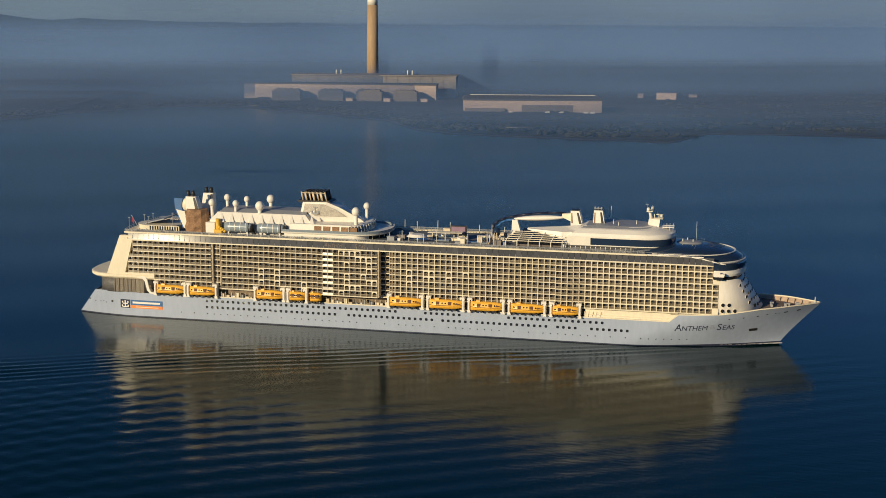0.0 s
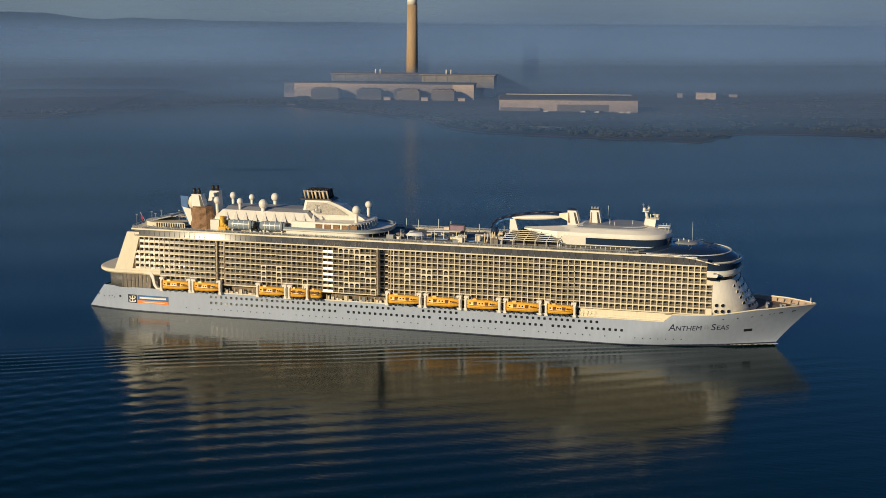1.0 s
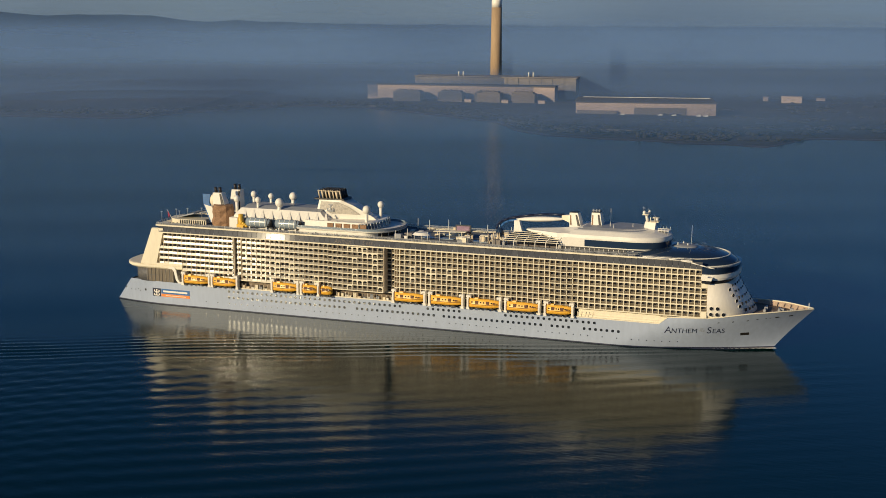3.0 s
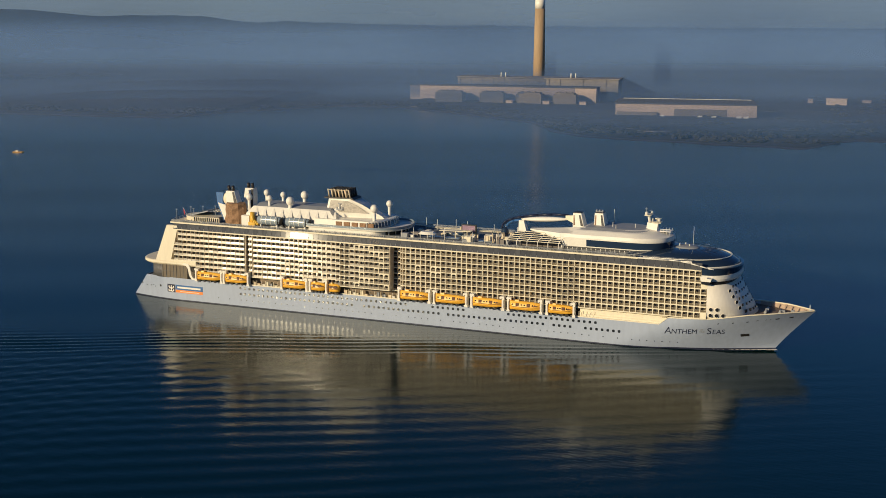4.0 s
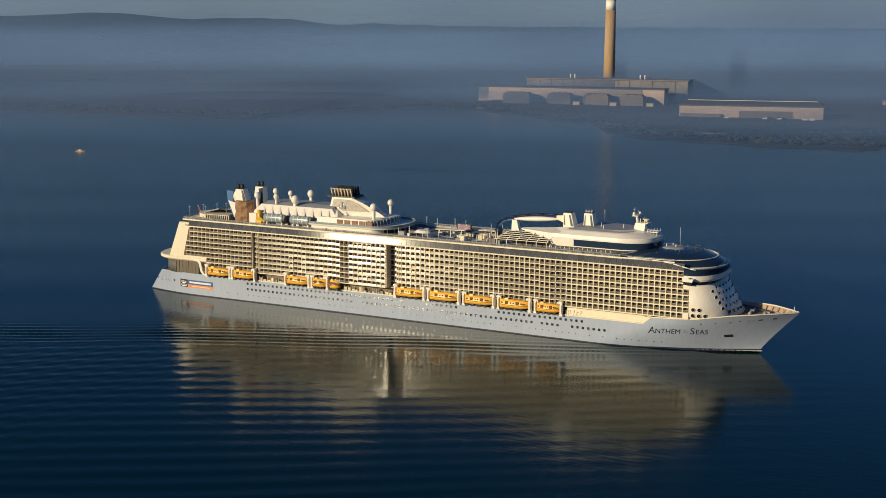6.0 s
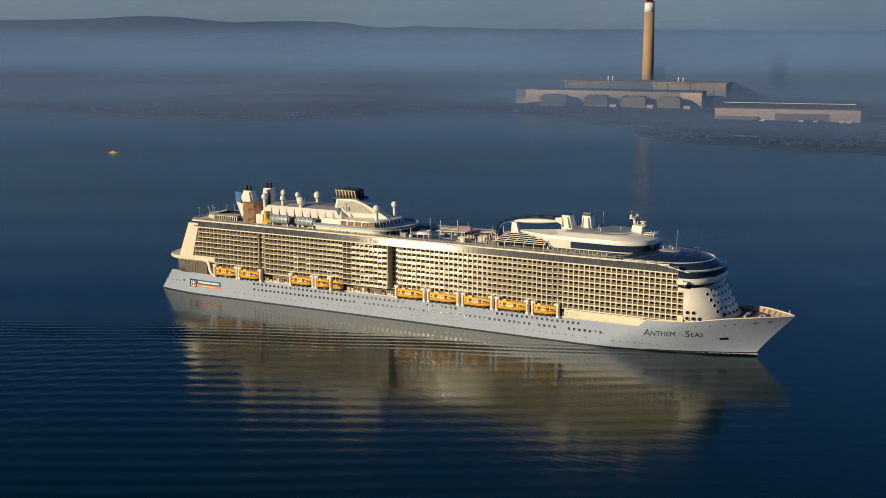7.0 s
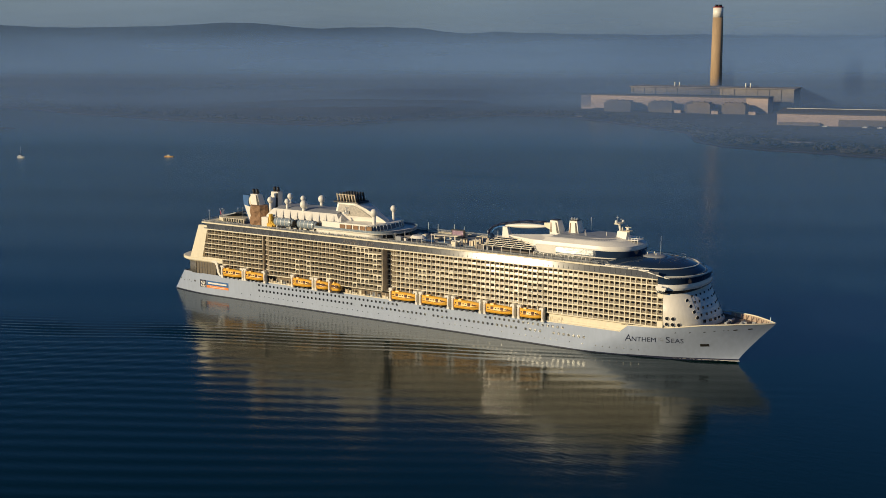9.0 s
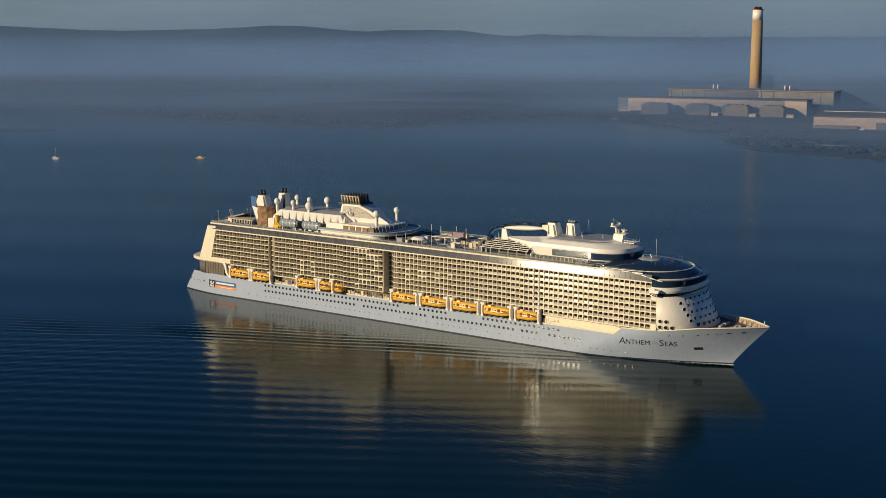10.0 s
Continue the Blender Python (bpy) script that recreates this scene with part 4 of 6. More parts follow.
def bow_front():
    """Windows in the raked front, round lights in its side, the bridge and the dark dome above it."""
    bm = bmesh.new()
    ring = [(0.8 * math.cos(2 * math.pi * i / 14), 0.8 * math.sin(2 * math.pi * i / 14)) for i in range(14)]
    loft(bm, [[(x * 1.12, 0.1, z * 1.12) for x, z in ring], [(x * 1.1, -0.02, z * 1.1) for x, z in ring]], 0)
    face(bm, [(x, -0.05, z) for x, z in ring], 1)
    light = finish(bm, "round_window", [FRONTPAINT, WINDOW])
    for x, z in ((131.0, 20.6), (133.6, 20.6), (130.9, 18.0), (133.5, 18.0), (136.1, 18.0), (142.3, 20.9), (140.9, 23.4), (139.4, 25.9), (137.9, 28.4)):
        f = (z - 17.5) / 14
        xf, n = 148.3 + f * (138.8 - 148.3), 2.0 + 0.3 * f
        w = 20.7 * (1 - min(0.999, max(0, (x - 129.1) / (xf - 129.1))) ** n) ** (1 / n)
        w2 = 20.7 * (1 - min(0.999, max(0, (x + 0.2 - 129.1) / (xf - 129.1))) ** n) ** (1 / n)
        o = part("round_window", light, None, ship, "round dark window")
        o.matrix_basis = pose(x, -w - 0.03, z, 0, 0, math.degrees(math.atan2(w - w2, 0.2)))
    bm = bmesh.new()
    box(bm, -0.42, 0.42, -0.1, 0.3, -0.75, 0.75)
    slot = finish(bm, "front_window", [WINDOW])
    bm = bmesh.new()
    box(bm, -0.75, 0.75, -0.1, 0.3, -0.9, 0.9)
    tall = finish(bm, "front_window", [WINDOW])
    for row, z in enumerate((19.0, 21.7, 24.4, 27.1, 29.6)):
        f = (z - 17.5) / 14
        xf, n = 148.3 + f * (138.8 - 148.3), 2.0 + 0.3 * f
        for q in range(-4, 4):
            a = math.pi / 2 - abs(q) * 0.175 - 0.02
            x = 129.1 + (xf - 129.1) * math.sin(a) ** (2 / n)
            y = -20.7 * max(0, math.cos(a)) ** (2 / n) * (1 if q >= 0 else -1)
            a2 = a - 0.02
            x2, y2 = 129.1 + (xf - 129.1) * math.sin(a2) ** (2 / n), -20.7 * max(0, math.cos(a2)) ** (2 / n) * (1 if q >= 0 else -1)
            nx, ny = -(y - y2), x - x2
            if q < 0:
                nx, ny = -nx, -ny
            if nx < 0:
                nx, ny = -nx, -ny
            o = part("front_window", tall if row == 0 else slot, None, ship)
            o.matrix_basis = pose(x, y, z, 0, 0, math.degrees(math.atan2(ny, nx)) + 90)
    # bridge: window strip, wings, brow
    bm = bmesh.new()
    tower(bm, [(31.7, outline(126.4, 128, 138.9, 20.9, 2.4, 32)), (33.0, outline(126.4, 128, 139.6, 20.9, 2.4, 32))])
    part("bridge_windows", bm, [WINDOW], ship, "dark wraparound bridge windows")
    bm = bmesh.new()
    tower(bm, [(33.0, outline(126.4, 126.6, 140.1, 21.0, 2.4, 32)), (34.0, outline(126.4, 126.6, 140.6, 21.0, 2.4, 32)), (35.5, outline(126.4, 126.6, 140.3, 20.9, 2.4, 32))])
    part("bridge_brow", bm, [WHITE], ship)
    for s in (-1, 1):
        bm = bmesh.new()
        lo, hi = sorted((s * 23.0, s * 19))
        prism_y(bm, [(126.6, 33.2), (130.8, 33.2), (131.2, 34.5), (126.3, 34.5)], lo, hi)
        box(bm, 126.4, 129.2, lo, lo + 0.2 if s < 0 else hi, 34.5, 35.4)
        part("bridge_wing", bm, [WHITE], ship, "white bridge wing reaching past the side")
        bm = bmesh.new()
        box(bm, 126.9, 130.5, lo + 0.15, hi - 0.15, 31.9, 33.2)
        part("wing_glass", bm, [WINDOW], ship)
    bm = bmesh.new()
    tower(bm, [(35.5, outline(126.4, 126.6, 140.0, 20.6, 2.3)), (38.2, outline(126.4, 126.6, 140.6, 20.8, 2.3))])
    part("nose_glazing", bm, [DARKGLASS], ship, "dark curved glazing round the nose")
    bm = bmesh.new()
    levels = [(38.2, outline(92, 113, 139.8, 20.6, 2.1)), (39.6, outline(92, 112, 138.6, 20.2, 2.1)), (41.2, outline(92, 111, 135.5, 19.0, 2.1)),
              (42.6, outline(92, 110, 130.5, 16.5, 2.1)), (43.5, outline(94, 108, 125, 13, 2.1)), (43.9, outline(97, 107, 119, 8, 2.1))]
    tower(bm, levels, smooth=True)
    part("glass_dome", bm, [DARKGLASS], ship, "dark blue glass dome over the forward lounge")
    for z, xf, w, hgt in ((38.1, 140.1, 20.95, 0.5), (41.2, 135.7, 19.15, 0.35)):
        bm = bmesh.new()
        xb = 127 if z < 40 else 100
        a, b = outline(xb, max(112, xb + 0.1), xf, w, 2.1, 20), outline(xb, max(112, xb + 0.1), xf - 0.6, w - 0.5, 2.1, 20)
        if z < 40:
            a, b = [p for p in outline(112, 113, xf, w, 2.1, 30) if p[0] > 124], [p for p in outline(112, 113, xf - 0.6, w - 0.5, 2.1, 30) if p[0] > 124]
            a, b = a[-min(len(a), len(b)):], b[-min(len(a), len(b)):]
        ring = []
        for (xa, ya), (xb, yb) in zip(a, b):
            ring.append([(xa, ya, z), (xa, ya, z + hgt), (xb, yb, z + hgt), (xb, yb, z)])
        loft(bm, ring)
        part("dome_rim", bm, [WHITE], ship, "white rim round the dome")
    # the top-deck rim runs forward and dips down to the nose
    for s in (-1, 1):
        bm = bmesh.new()
        pts = [(98, 20.55, 41.1), (112, 20.6, 41.1), (117, 20.6, 40.9), (121.5, 20.65, 40.3), (125.5, 20.6, 39.4), (129, 20.3, 38.6), (131.5, 19.9, 38.2)]
        for (xa, ya, za), (xb, yb, zb) in zip(pts, pts[1:]):
            tube(bm, (xa, s * ya, za), (xb, s * yb, zb), 0.27, 0.27, 8)
        part("rim_sweep", bm, [WHITE], ship, "white rim sweeping down to the nose")
    for i in range(11):
        a = -1.3 + i * 0.26
        bm = bmesh.new()
        pts = [(112 + 27 * math.cos(a) * t, 20.2 * math.sin(a) * t) for t in (0.98, 0.86, 0.66, 0.42)]
        zz = [38.9, 40.9, 42.8, 43.8]
        for (p, q), (z0, z1) in zip(zip(pts, pts[1:]), zip(zz, zz[1:])):
            tube(bm, (*p, z0 + 0.1), (*q, z1 + 0.1), 0.09, 0.09, 5)
        part("dome_rib", bm, [NAVY], ship)
    bm = bmesh.new()
    ball(bm, (115.5, 0, 43.7), 6, 0, 1.0, 0.9, 0.18, 24, 8)
    part("dome_cap", bm, [GREY], ship, "pale grey cap on the dome")
    bm = bmesh.new()
    tube(bm, (118.3, 0, 44.2), (118.3, 0, 53.3), 0.09, 0.05, 6)
    part("whip_antenna", bm, [WHITE], ship)
    bm = bmesh.new()
    for dx, dy in ((-3, -1.5), (-1, 2), (1.5, -2)):
        tube(bm, (115.5 + dx, dy, 44.4), (115.5 + dx, dy, 45.6), 0.3, 0.2, 8)
    part("deck_vents", bm, [WHITE], ship)


def lifeboat(x0, x1, fat=1.0):
    n = part("lifeboat", None, None, ship, "orange enclosed lifeboat")
    n.matrix_basis = pose((x0 + x1) / 2, -21.7, 12.5)
    half = (x1 - x0) / 2 - 0.95
    us = [-0.995, -0.93, -0.8, -0.55, -0.2, 0.2, 0.5, 0.72, 0.88, 0.96, 0.995]

    def shell(u, rows):
        e = math.sqrt(max(0.0, 1 - abs(u) ** (5.0 if u < 0 else 2.4)))
        lift = 0.5 * max(0.0, u) ** 3
        side = [(half * u, w * (0.12 + 0.88 * e), z + lift * k) for w, z, k in rows]
        return [(x, -y, z) for x, y, z in side] + side[::-1]
    bm = bmesh.new()
    loft(bm, [shell(u, ((1.78, 2.0, 0.4), (1.6, 2.6, 0.2), (1.42, 3.5, 0.0), (0.95, 4.15, -0.6), (0.3, 4.4, -1.2))) for u in us])
    part("canopy", bm, [ORANGE], n)
    bm = bmesh.new()
    loft(bm, [shell(u, ((0.35, 0.15, 1.6), (1.3, 0.55, 1.2), (1.75, 1.3, 0.8), (1.82, 2.0, 0.4))) for u in us])
    part("boat_hull", bm, [ORANGE], n)
    bm = bmesh.new()
    loft(bm, [shell(u, ((1.88, 1.85, 0.4), (1.9, 2.05, 0.4))) for u in us])
    part("rubbing_strake", bm, [KEEL], n, "dark rubbing strake")
    # black keel, chocks and strip also carry the shadow under the boat
    bm = bmesh.new()
    box(bm, -half * 0.86, half * 0.7, -0.3, 0.3, -0.35, 0.25)
    for q in (-0.8, -0.35, 0.15, 0.55):
        box(bm, half * q, half * q + 0.9, -1.5, 1.2, -0.5, 0.4)
    box(bm, -half * 0.9, half * 0.8, 0.2, 1.2, -0.5, 0.1)
    part("keel", bm, [BLACK], n, "dark keel and chocks, with the under-shadow in black")
    bm = bmesh.new()
    tower(bm, [(4.1, [(-half * 0.66, -0.8), (-half * 0.36, -0.8), (-half * 0.36, 0.8), (-half * 0.66, 0.8)]), (4.9, [(-half * 0.63, -0.6), (-half * 0.4, -0.6), (-half * 0.4, 0.6), (-half * 0.63, 0.6)])])
    part("conning_tower", bm, [ORANGE], n)
    for fx in (-0.45, 0.28):
        bm = bmesh.new()
        box(bm, half * fx - 0.75, half * fx + 0.75, -1.68, -1.2, 2.2, 3.6)
        part("boat_hatch", bm, [KEEL], n, "dark brown side hatch")
    for fx in (-0.78, -0.17, 0.02, 0.55):
        bm = bmesh.new()
        tube(bm, (half * fx, -1.2, 2.95), (half * fx, -1.66, 2.95), 0.34, 0.34, 8)
        part("boat_window", bm, [WINDOW], n)
    bm = bmesh.new()
    prism_y(bm, [(half * 0.62, 2.35), (half * 0.9, 2.75), (half * 0.66, 3.25)], -1.5, -0.7)
    part("bow_mark", bm, [KEEL], n, "dark brown arrow-shaped marking")
    for fx in (-0.72, 0.72):
        bm = bmesh.new()
        tube(bm, (half * fx, 0, 3.6), (half * fx, 0, 5.4), 0.14, 0.12, 6)
        part("lifting_hook", bm, [GREY], n)
    bm = bmesh.new()
    box(bm, -half, half, 0.9, 1.5, -0.6, -0.2)
    part("cradle", bm, [GREY], n)


def davit_pairs():
    bays = [(-130.3, -114.9), (-113.8, -99.4), (-80.8, -66.3), (-64.9, -55.4), (-17.1, -0.8), (1.1, 17.9), (20.0, 36.1), (38.1, 54.6), (56.8, 70.1)]
    bm = bmesh.new()
    box(bm, -0.55, 0.5, -22.5, -20.4, 12.0, 17.5)
    prism_y(bm, [(-0.75, 17.5), (0.7, 17.5), (1.5, 17.9), (1.5, 18.3), (-0.6, 18.5)], -22.9, -20.4)
    box(bm, 1.0, 1.5, -22.7, -21.3, 17.1, 17.9)
    box(bm, -0.35, 0.3, -22.75, -22.5, 13.0, 16.8)
    box(bm, -0.8, 0.8, -22.6, -20.4, 11.7, 12.2)
    arm = finish(bm, "davit", [WHITE])
    for a, b in bays:
        for x, turn in ((a, 1), (b, -1)):
            o = part("davit", arm, None, ship, "white lifeboat davit")
            o.matrix_basis = Matrix.Translation((x + turn * 0.3, 0, 0)) @ Matrix.Diagonal((turn, 1, 1, 1))
        lifeboat(a, b)
    lifeboat(-55.0, -47.5)
    # port side boats, plainer positions mirrored
    for a, b in bays:
        n = part("lifeboat", None, None, ship, "orange enclosed lifeboat")
        bm = bmesh.new()
        ball(bm, ((a + b) / 2, 21.7, 14.5), 1.0, 0, (b - a) / 2 - 1.3, 1.8, 2.1, 12, 8)
        part("canopy", bm, [ORANGE], n)
    # promenade fittings between the boats
    rnd = random.Random(11)
    for a, b in ((-98, -82), (-47, -18), (71.5, 79)):
        x = a
        while x < b:
            bm = bmesh.new()
            w, h = rnd.uniform(0.6, 2.0), rnd.uniform(0.8, 2.6)
            box(bm, x, x + w, -19.8, -18.6, 11.8, 11.8 + h)
            box(bm, x + 0.1, x + 0.25, -20.3, -20.15, 11.8, 14.6)
            part("deck_locker", bm, [rnd.choice([CREAM, GREY, WHITE, DIVIDER])], ship)
            x += w + rnd.uniform(0.4, 1.4)
    bm = bmesh.new()
    box(bm, 74, 110, -20.3, -20.1, 12.3, 13.3)
    part("promenade_rail", bm, [CREAM], ship)
    bm = bmesh.new()
    box(bm, 72, 112, -19.6, -16.6, 11.8, 15.4)
    part("promenade_wall", bm, [CREAM], ship)


hull()
ports()
lettering()


def domes():
    """Satellite domes on pedestals."""
    for x, y, z, r, h in ((-94.6, -8, 54.6, 1.75, 5), (-93.5, 4, 55.0, 1.7, 5), (-82.3, -9, 54.0, 2.5, 4), (-82.2, 6, 55.2, 2.3, 5), (-106.4, -8, 54.6, 2.0, 6),
                          (-104.2, 6, 55.2, 1.9, 5), (-35.4, -10, 53.2, 2.3, 7), (-34.6, 6, 53.6, 1.9, 7)):
        d = part("satellite_dome", None, None, ship, "white satellite dome on a pedestal")
        bm = bmesh.new()
        r *= 0.84
        ball(bm, (x, y, z), r, 0, 1, 1, 1.1, 16, 10)
        part("radome", bm, [WHITE], d)
        bm = bmesh.new()
        tube(bm, (x, y, z - r * 0.8 - h), (x, y, z - r * 0.7), r * 0.42, r * 0.5, 10)
        part("pedestal", bm, [WHITE], d)


def casing(x, z):
    """Half the breadth of the funnel casing, narrowing forward and upward."""
    return (6.3 - (z - 47) * 0.12) * (1 - 0.045 * max(0, x + 50))


def aft_house():
    """The long white house with sawtooth fins, the funnel and its platform."""
    bm = bmesh.new()
    tower(bm, [(40.9, [(-106, -12), (-56, -12), (-56, 12), (-106, 12)]), (47, [(-106, -12), (-56, -12), (-56, 12), (-106, 12)]), (50.6, [(-103, -9.5), (-60, -9.5), (-60, 9.5), (-103, 9.5)])])
    part("sports_house", bm, [WHITE], ship, "long white deckhouse with sloping roof sides")
    bm = bmesh.new()
    loft(bm, [[(-102, y, z) for y, z in ((-9, 50.6), (-5, 51.8), (5, 51.8), (9, 50.6))], [(-60, y, z) for y, z in ((-9, 50.6), (-5, 51.8), (5, 51.8), (9, 50.6))]])
    part("sports_roof", bm, [GREY], ship, "pale grey rounded roof")
    for s in (-1, 1):
        for i in range(10):
            x = -101 + i * 4.9
            bm = bmesh.new()
            loft(bm, [[(x, s * 9.6, 50.4), (x, s * 13.4, 46.4), (x, s * 11.8, 46.4)], [(x + 0.25, s * 9.6, 50.4), (x + 2.6, s * 13.4, 46.4), (x + 0.25, s * 11.8, 46.4)]])
            part("roof_fin", bm, [WHITE], ship)
            bm = bmesh.new()
            box(bm, x + 1.0, x + 4.3, *sorted((s * 12.02, s * 12.2)), 42.2, 45.8)
            part("house_window", bm, [WINDOW if i % 3 else PODGLASS], ship)
    # lower house with brown windows and the round viewing platform
    bm = bmesh.new()
    tower(bm, [(40.9, outline(-68, -36, -27, 16.5, 2.4)), (43.2, outline(-68, -36, -27, 16.5, 2.4))])
    part("lower_house", bm, [WHITE], ship)
    bm = bmesh.new()
    tower(bm, [(43.2, outline(-69, -34, -20.5, 17.3, 2.2)), (43.9, outline(-69, -34, -20.0, 17.6, 2.2))])
    part("viewing_platform", bm, [WHITE], ship, "rounded white viewing platform")
    bm = bmesh.new()
    tower(bm, [(43.9, outline(-66, -38, -30, 14.5, 2.4)), (47.2, outline(-66, -38, -31, 14.2, 2.4))])
    part("upper_house", bm, [WHITE], ship)
    bm = bmesh.new()
    tower(bm, [(44.5, outline(-37.5, -36.5, -29.75, 14.45, 2.4, 24)), (46.7, outline(-37.5, -36.5, -30.6, 14.35, 2.4, 24))])
    part("front_glazing", bm, [BANDGLASS], ship, "dark rounded glazing of the viewing lounge")
    for x, y in outline(-37.5, -36.5, -29.7, 14.5, 2.4, 24)[2:-2:3]:
        bm = bmesh.new()
        tube(bm, (x, y, 44.0), (x - 0.6, y * 0.995, 47.1), 0.16, 0.16, 6)
        part("glazing_post", bm, [WHITE], ship)
    for i in range(5):
        x = -54 + i * 4.3
        bm = bmesh.new()
        box(bm, x, x + 3.2, -14.7, -14.4, 44.4, 46.5)
        part("brown_window", bm, [BROWN], ship, "brown shaded window")
    bm = bmesh.new()
    a, b = outline(-69, -34, -20.2, 17.4, 2.2), outline(-69, -34, -20.4, 17.2, 2.2)
    loft(bm, [[(p[0], p[1], 43.9), (p[0], p[1], 45.0), (q[0], q[1], 45.0), (q[0], q[1], 43.9)] for p, q in zip(a, b)])
    part("platform_rail", bm, [PODGLASS], ship)
    bm = bmesh.new()
    for i in range(9):
        a = -1.2 + i * 0.3
        tube(bm, (-34 + 11 * math.cos(a), 14 * math.sin(a), 40.9), (-34 + 11 * math.cos(a), 14 * math.sin(a), 43.3), 0.2, 0.2, 6)
    part("platform_posts", bm, [WHITE], ship)
    # dark lounge under the platform
    bm = bmesh.new()
    tower(bm, [(40.9, outline(-36, -32, -24, 12, 2.4)), (43.2, outline(-36, -32, -24, 12, 2.4))])
    part("platform_lounge", bm, [WINDOW], ship)
    # funnel
    bm = bmesh.new()
    poly = [(-64.2, 47.0), (-33.6, 47.0), (-35.2, 48.4), (-45.0, 54.0), (-50.6, 56.3), (-62.4, 56.3)]
    loft(bm, [[(x, -casing(x, z), z) for x, z in poly], [(x, casing(x, z), z) for x, z in poly]])
    part("funnel", bm, [WHITE], ship, "white raked funnel casing")
    bm = bmesh.new()
    poly = [(-62.6, 49.6), (-41.5, 49.6), (-47.2, 53.2), (-52.2, 55.4), (-61.4, 55.4)]
    loft(bm, [[(x, -casing(x, z) - 0.07, z) for x, z in poly], [(x, -casing(x, z) + 0.1, z) for x, z in poly]])
    part("funnel_grille", bm, [mat("funnel_grille", (0.50, 0.46, 0.38), 0.6, var=0.25, size=1.2, fine=0.3)], ship, "pale louvred funnel side")
    for x, z, w, h in ((-56.3, 52.3, 0.6, 3.4), (-56.3, 51.0, 3.2, 0.7), (-56.3, 53.9, 2.2, 0.5), (-57.8, 51.6, 0.5, 1.4), (-54.8, 51.6, 0.5, 1.4)):
        bm = bmesh.new()
        yy = -6.42 + (z - 47) * 0.12
        box(bm, x - w / 2, x + w / 2, yy - 0.12, yy + 0.2, z - h / 2, z + h / 2)
        part("funnel_emblem", bm, [GREY], ship, "grey emblem stroke")
    bm = bmesh.new()
    loft(bm, [[(-64.5, -6, 56.3), (-49.0, -5, 56.3), (-49.0, 5, 56.3), (-64.5, 6, 56.3)], [(-64.9, -6, 57.0), (-50.2, -5, 57.0), (-50.2, 5, 57.0), (-64.9, 6, 57.0)]])
    part("funnel_cap", bm, [BLACK], ship)
    for i in range(6):
        for y in (-3.6, -1.2, 1.2, 3.6):
            x = -60.9 + i * 1.85
            bm = bmesh.new()
            tube(bm, (x, y, 57.0), (x - 0.9, y, 60.7), 0.62, 0.62, 10)
            tube(bm, (x - 0.9, y, 60.7), (x - 1.0, y, 61.2), 0.7, 0.7, 10, 1)
            part("exhaust_pipe", bm, [BRASS if (i + int(y)) % 2 else BLACK, BLACK], ship, "slanted exhaust pipe")
    bm = bmesh.new()
    for i in range(7):
        x = -62.3 + i * 1.9
        tube(bm, (x, -4.8, 56.8), (x - 0.9, -4.8, 60.9), 0.36, 0.36, 8)
    box(bm, -63.4, -51.6, -5.0, -4.6, 60.3, 60.6)
    part("pipe_cage", bm, [BRASS], ship)
    # glass pods on the side deck
    for x0, x1 in ((-97.2, -84.0), (-81.2, -68.2)):
        p = part("glass_pod", None, None, ship, "silvery blue glass pod on legs")
        bm = bmesh.new()
        rings = []
        for u, k in ((0, 0.75), (0.06, 0.95), (0.2, 1.0), (0.8, 1.0), (0.94, 0.95), (1, 0.75)):
            x = x0 + (x1 - x0) * u
            rings.append([(x, -15.2 + 1.9 * k * math.cos(a), 44.6 + 2.3 * k * math.sin(a)) for a in [2 * math.pi * i / 12 for i in range(12)]])
        loft(bm, rings, smooth=True)
        part("pod_shell", bm, [PODGLASS], p)
        for x in (x0 + 2, x1 - 2):
            bm = bmesh.new()
            box(bm, x - 0.3, x + 0.3, -16.4, -14, 40.9, 42.6)
            part("pod_leg", bm, [WHITE], p)
        circle = [2 * math.pi * i / 12 for i in range(12)]
        for u in (0.2, 0.4, 0.6, 0.8):
            bm = bmesh.new()
            x = x0 + (x1 - x0) * u
            loft(bm, [[(x + d, -15.2 + 1.98 * math.cos(a), 44.6 + 2.38 * math.sin(a)) for a in circle] for d in (-0.12, 0.12)])
            part("pod_hoop", bm, [WHITE], p)
        bm = bmesh.new()
        loft(bm, [[(x1 - 1.5, -15.2 + 1.96 * math.cos(a), 44.6 + 2.36 * math.sin(a)) for a in circle], [(x1 + 0.1, -15.2 + 1.5 * math.cos(a), 44.4 + 1.8 * math.sin(a)) for a in circle]])
        tube(bm, (x1 - 0.3, -14.0, 44.5), (x1 + 1.3, -14.0, 41.0), 0.4, 0.4, 8)
        part("pod_end", bm, [BLACK], p, "dark pod end with lifting arm")
    bm = bmesh.new()
    tube(bm, (-101.2, -14, 41), (-101.2, -14, 48), 1.3, 1.1, 10)
    box(bm, -102.5, -98.8, -16, -12, 40.9, 43.2)
    part("slide_tower", bm, [YELLOW], ship, "yellow slide tower")
    bm = bmesh.new()
    for i in range(4):
        tube(bm, (-100.4 + i * 0.9, -15.5, 44.5 - i * 0.6), (-99.5 + i * 0.9, -15.5, 44.0 - i * 0.6), 0.8, 0.8, 8)
    part("slide_tube", bm, [YELLOW], ship)
    bm = bmesh.new()
    box(bm, -107, -102.5, -15, -9, 40.9, 46.2)
    part("slide_house", bm, [WHITE], ship)


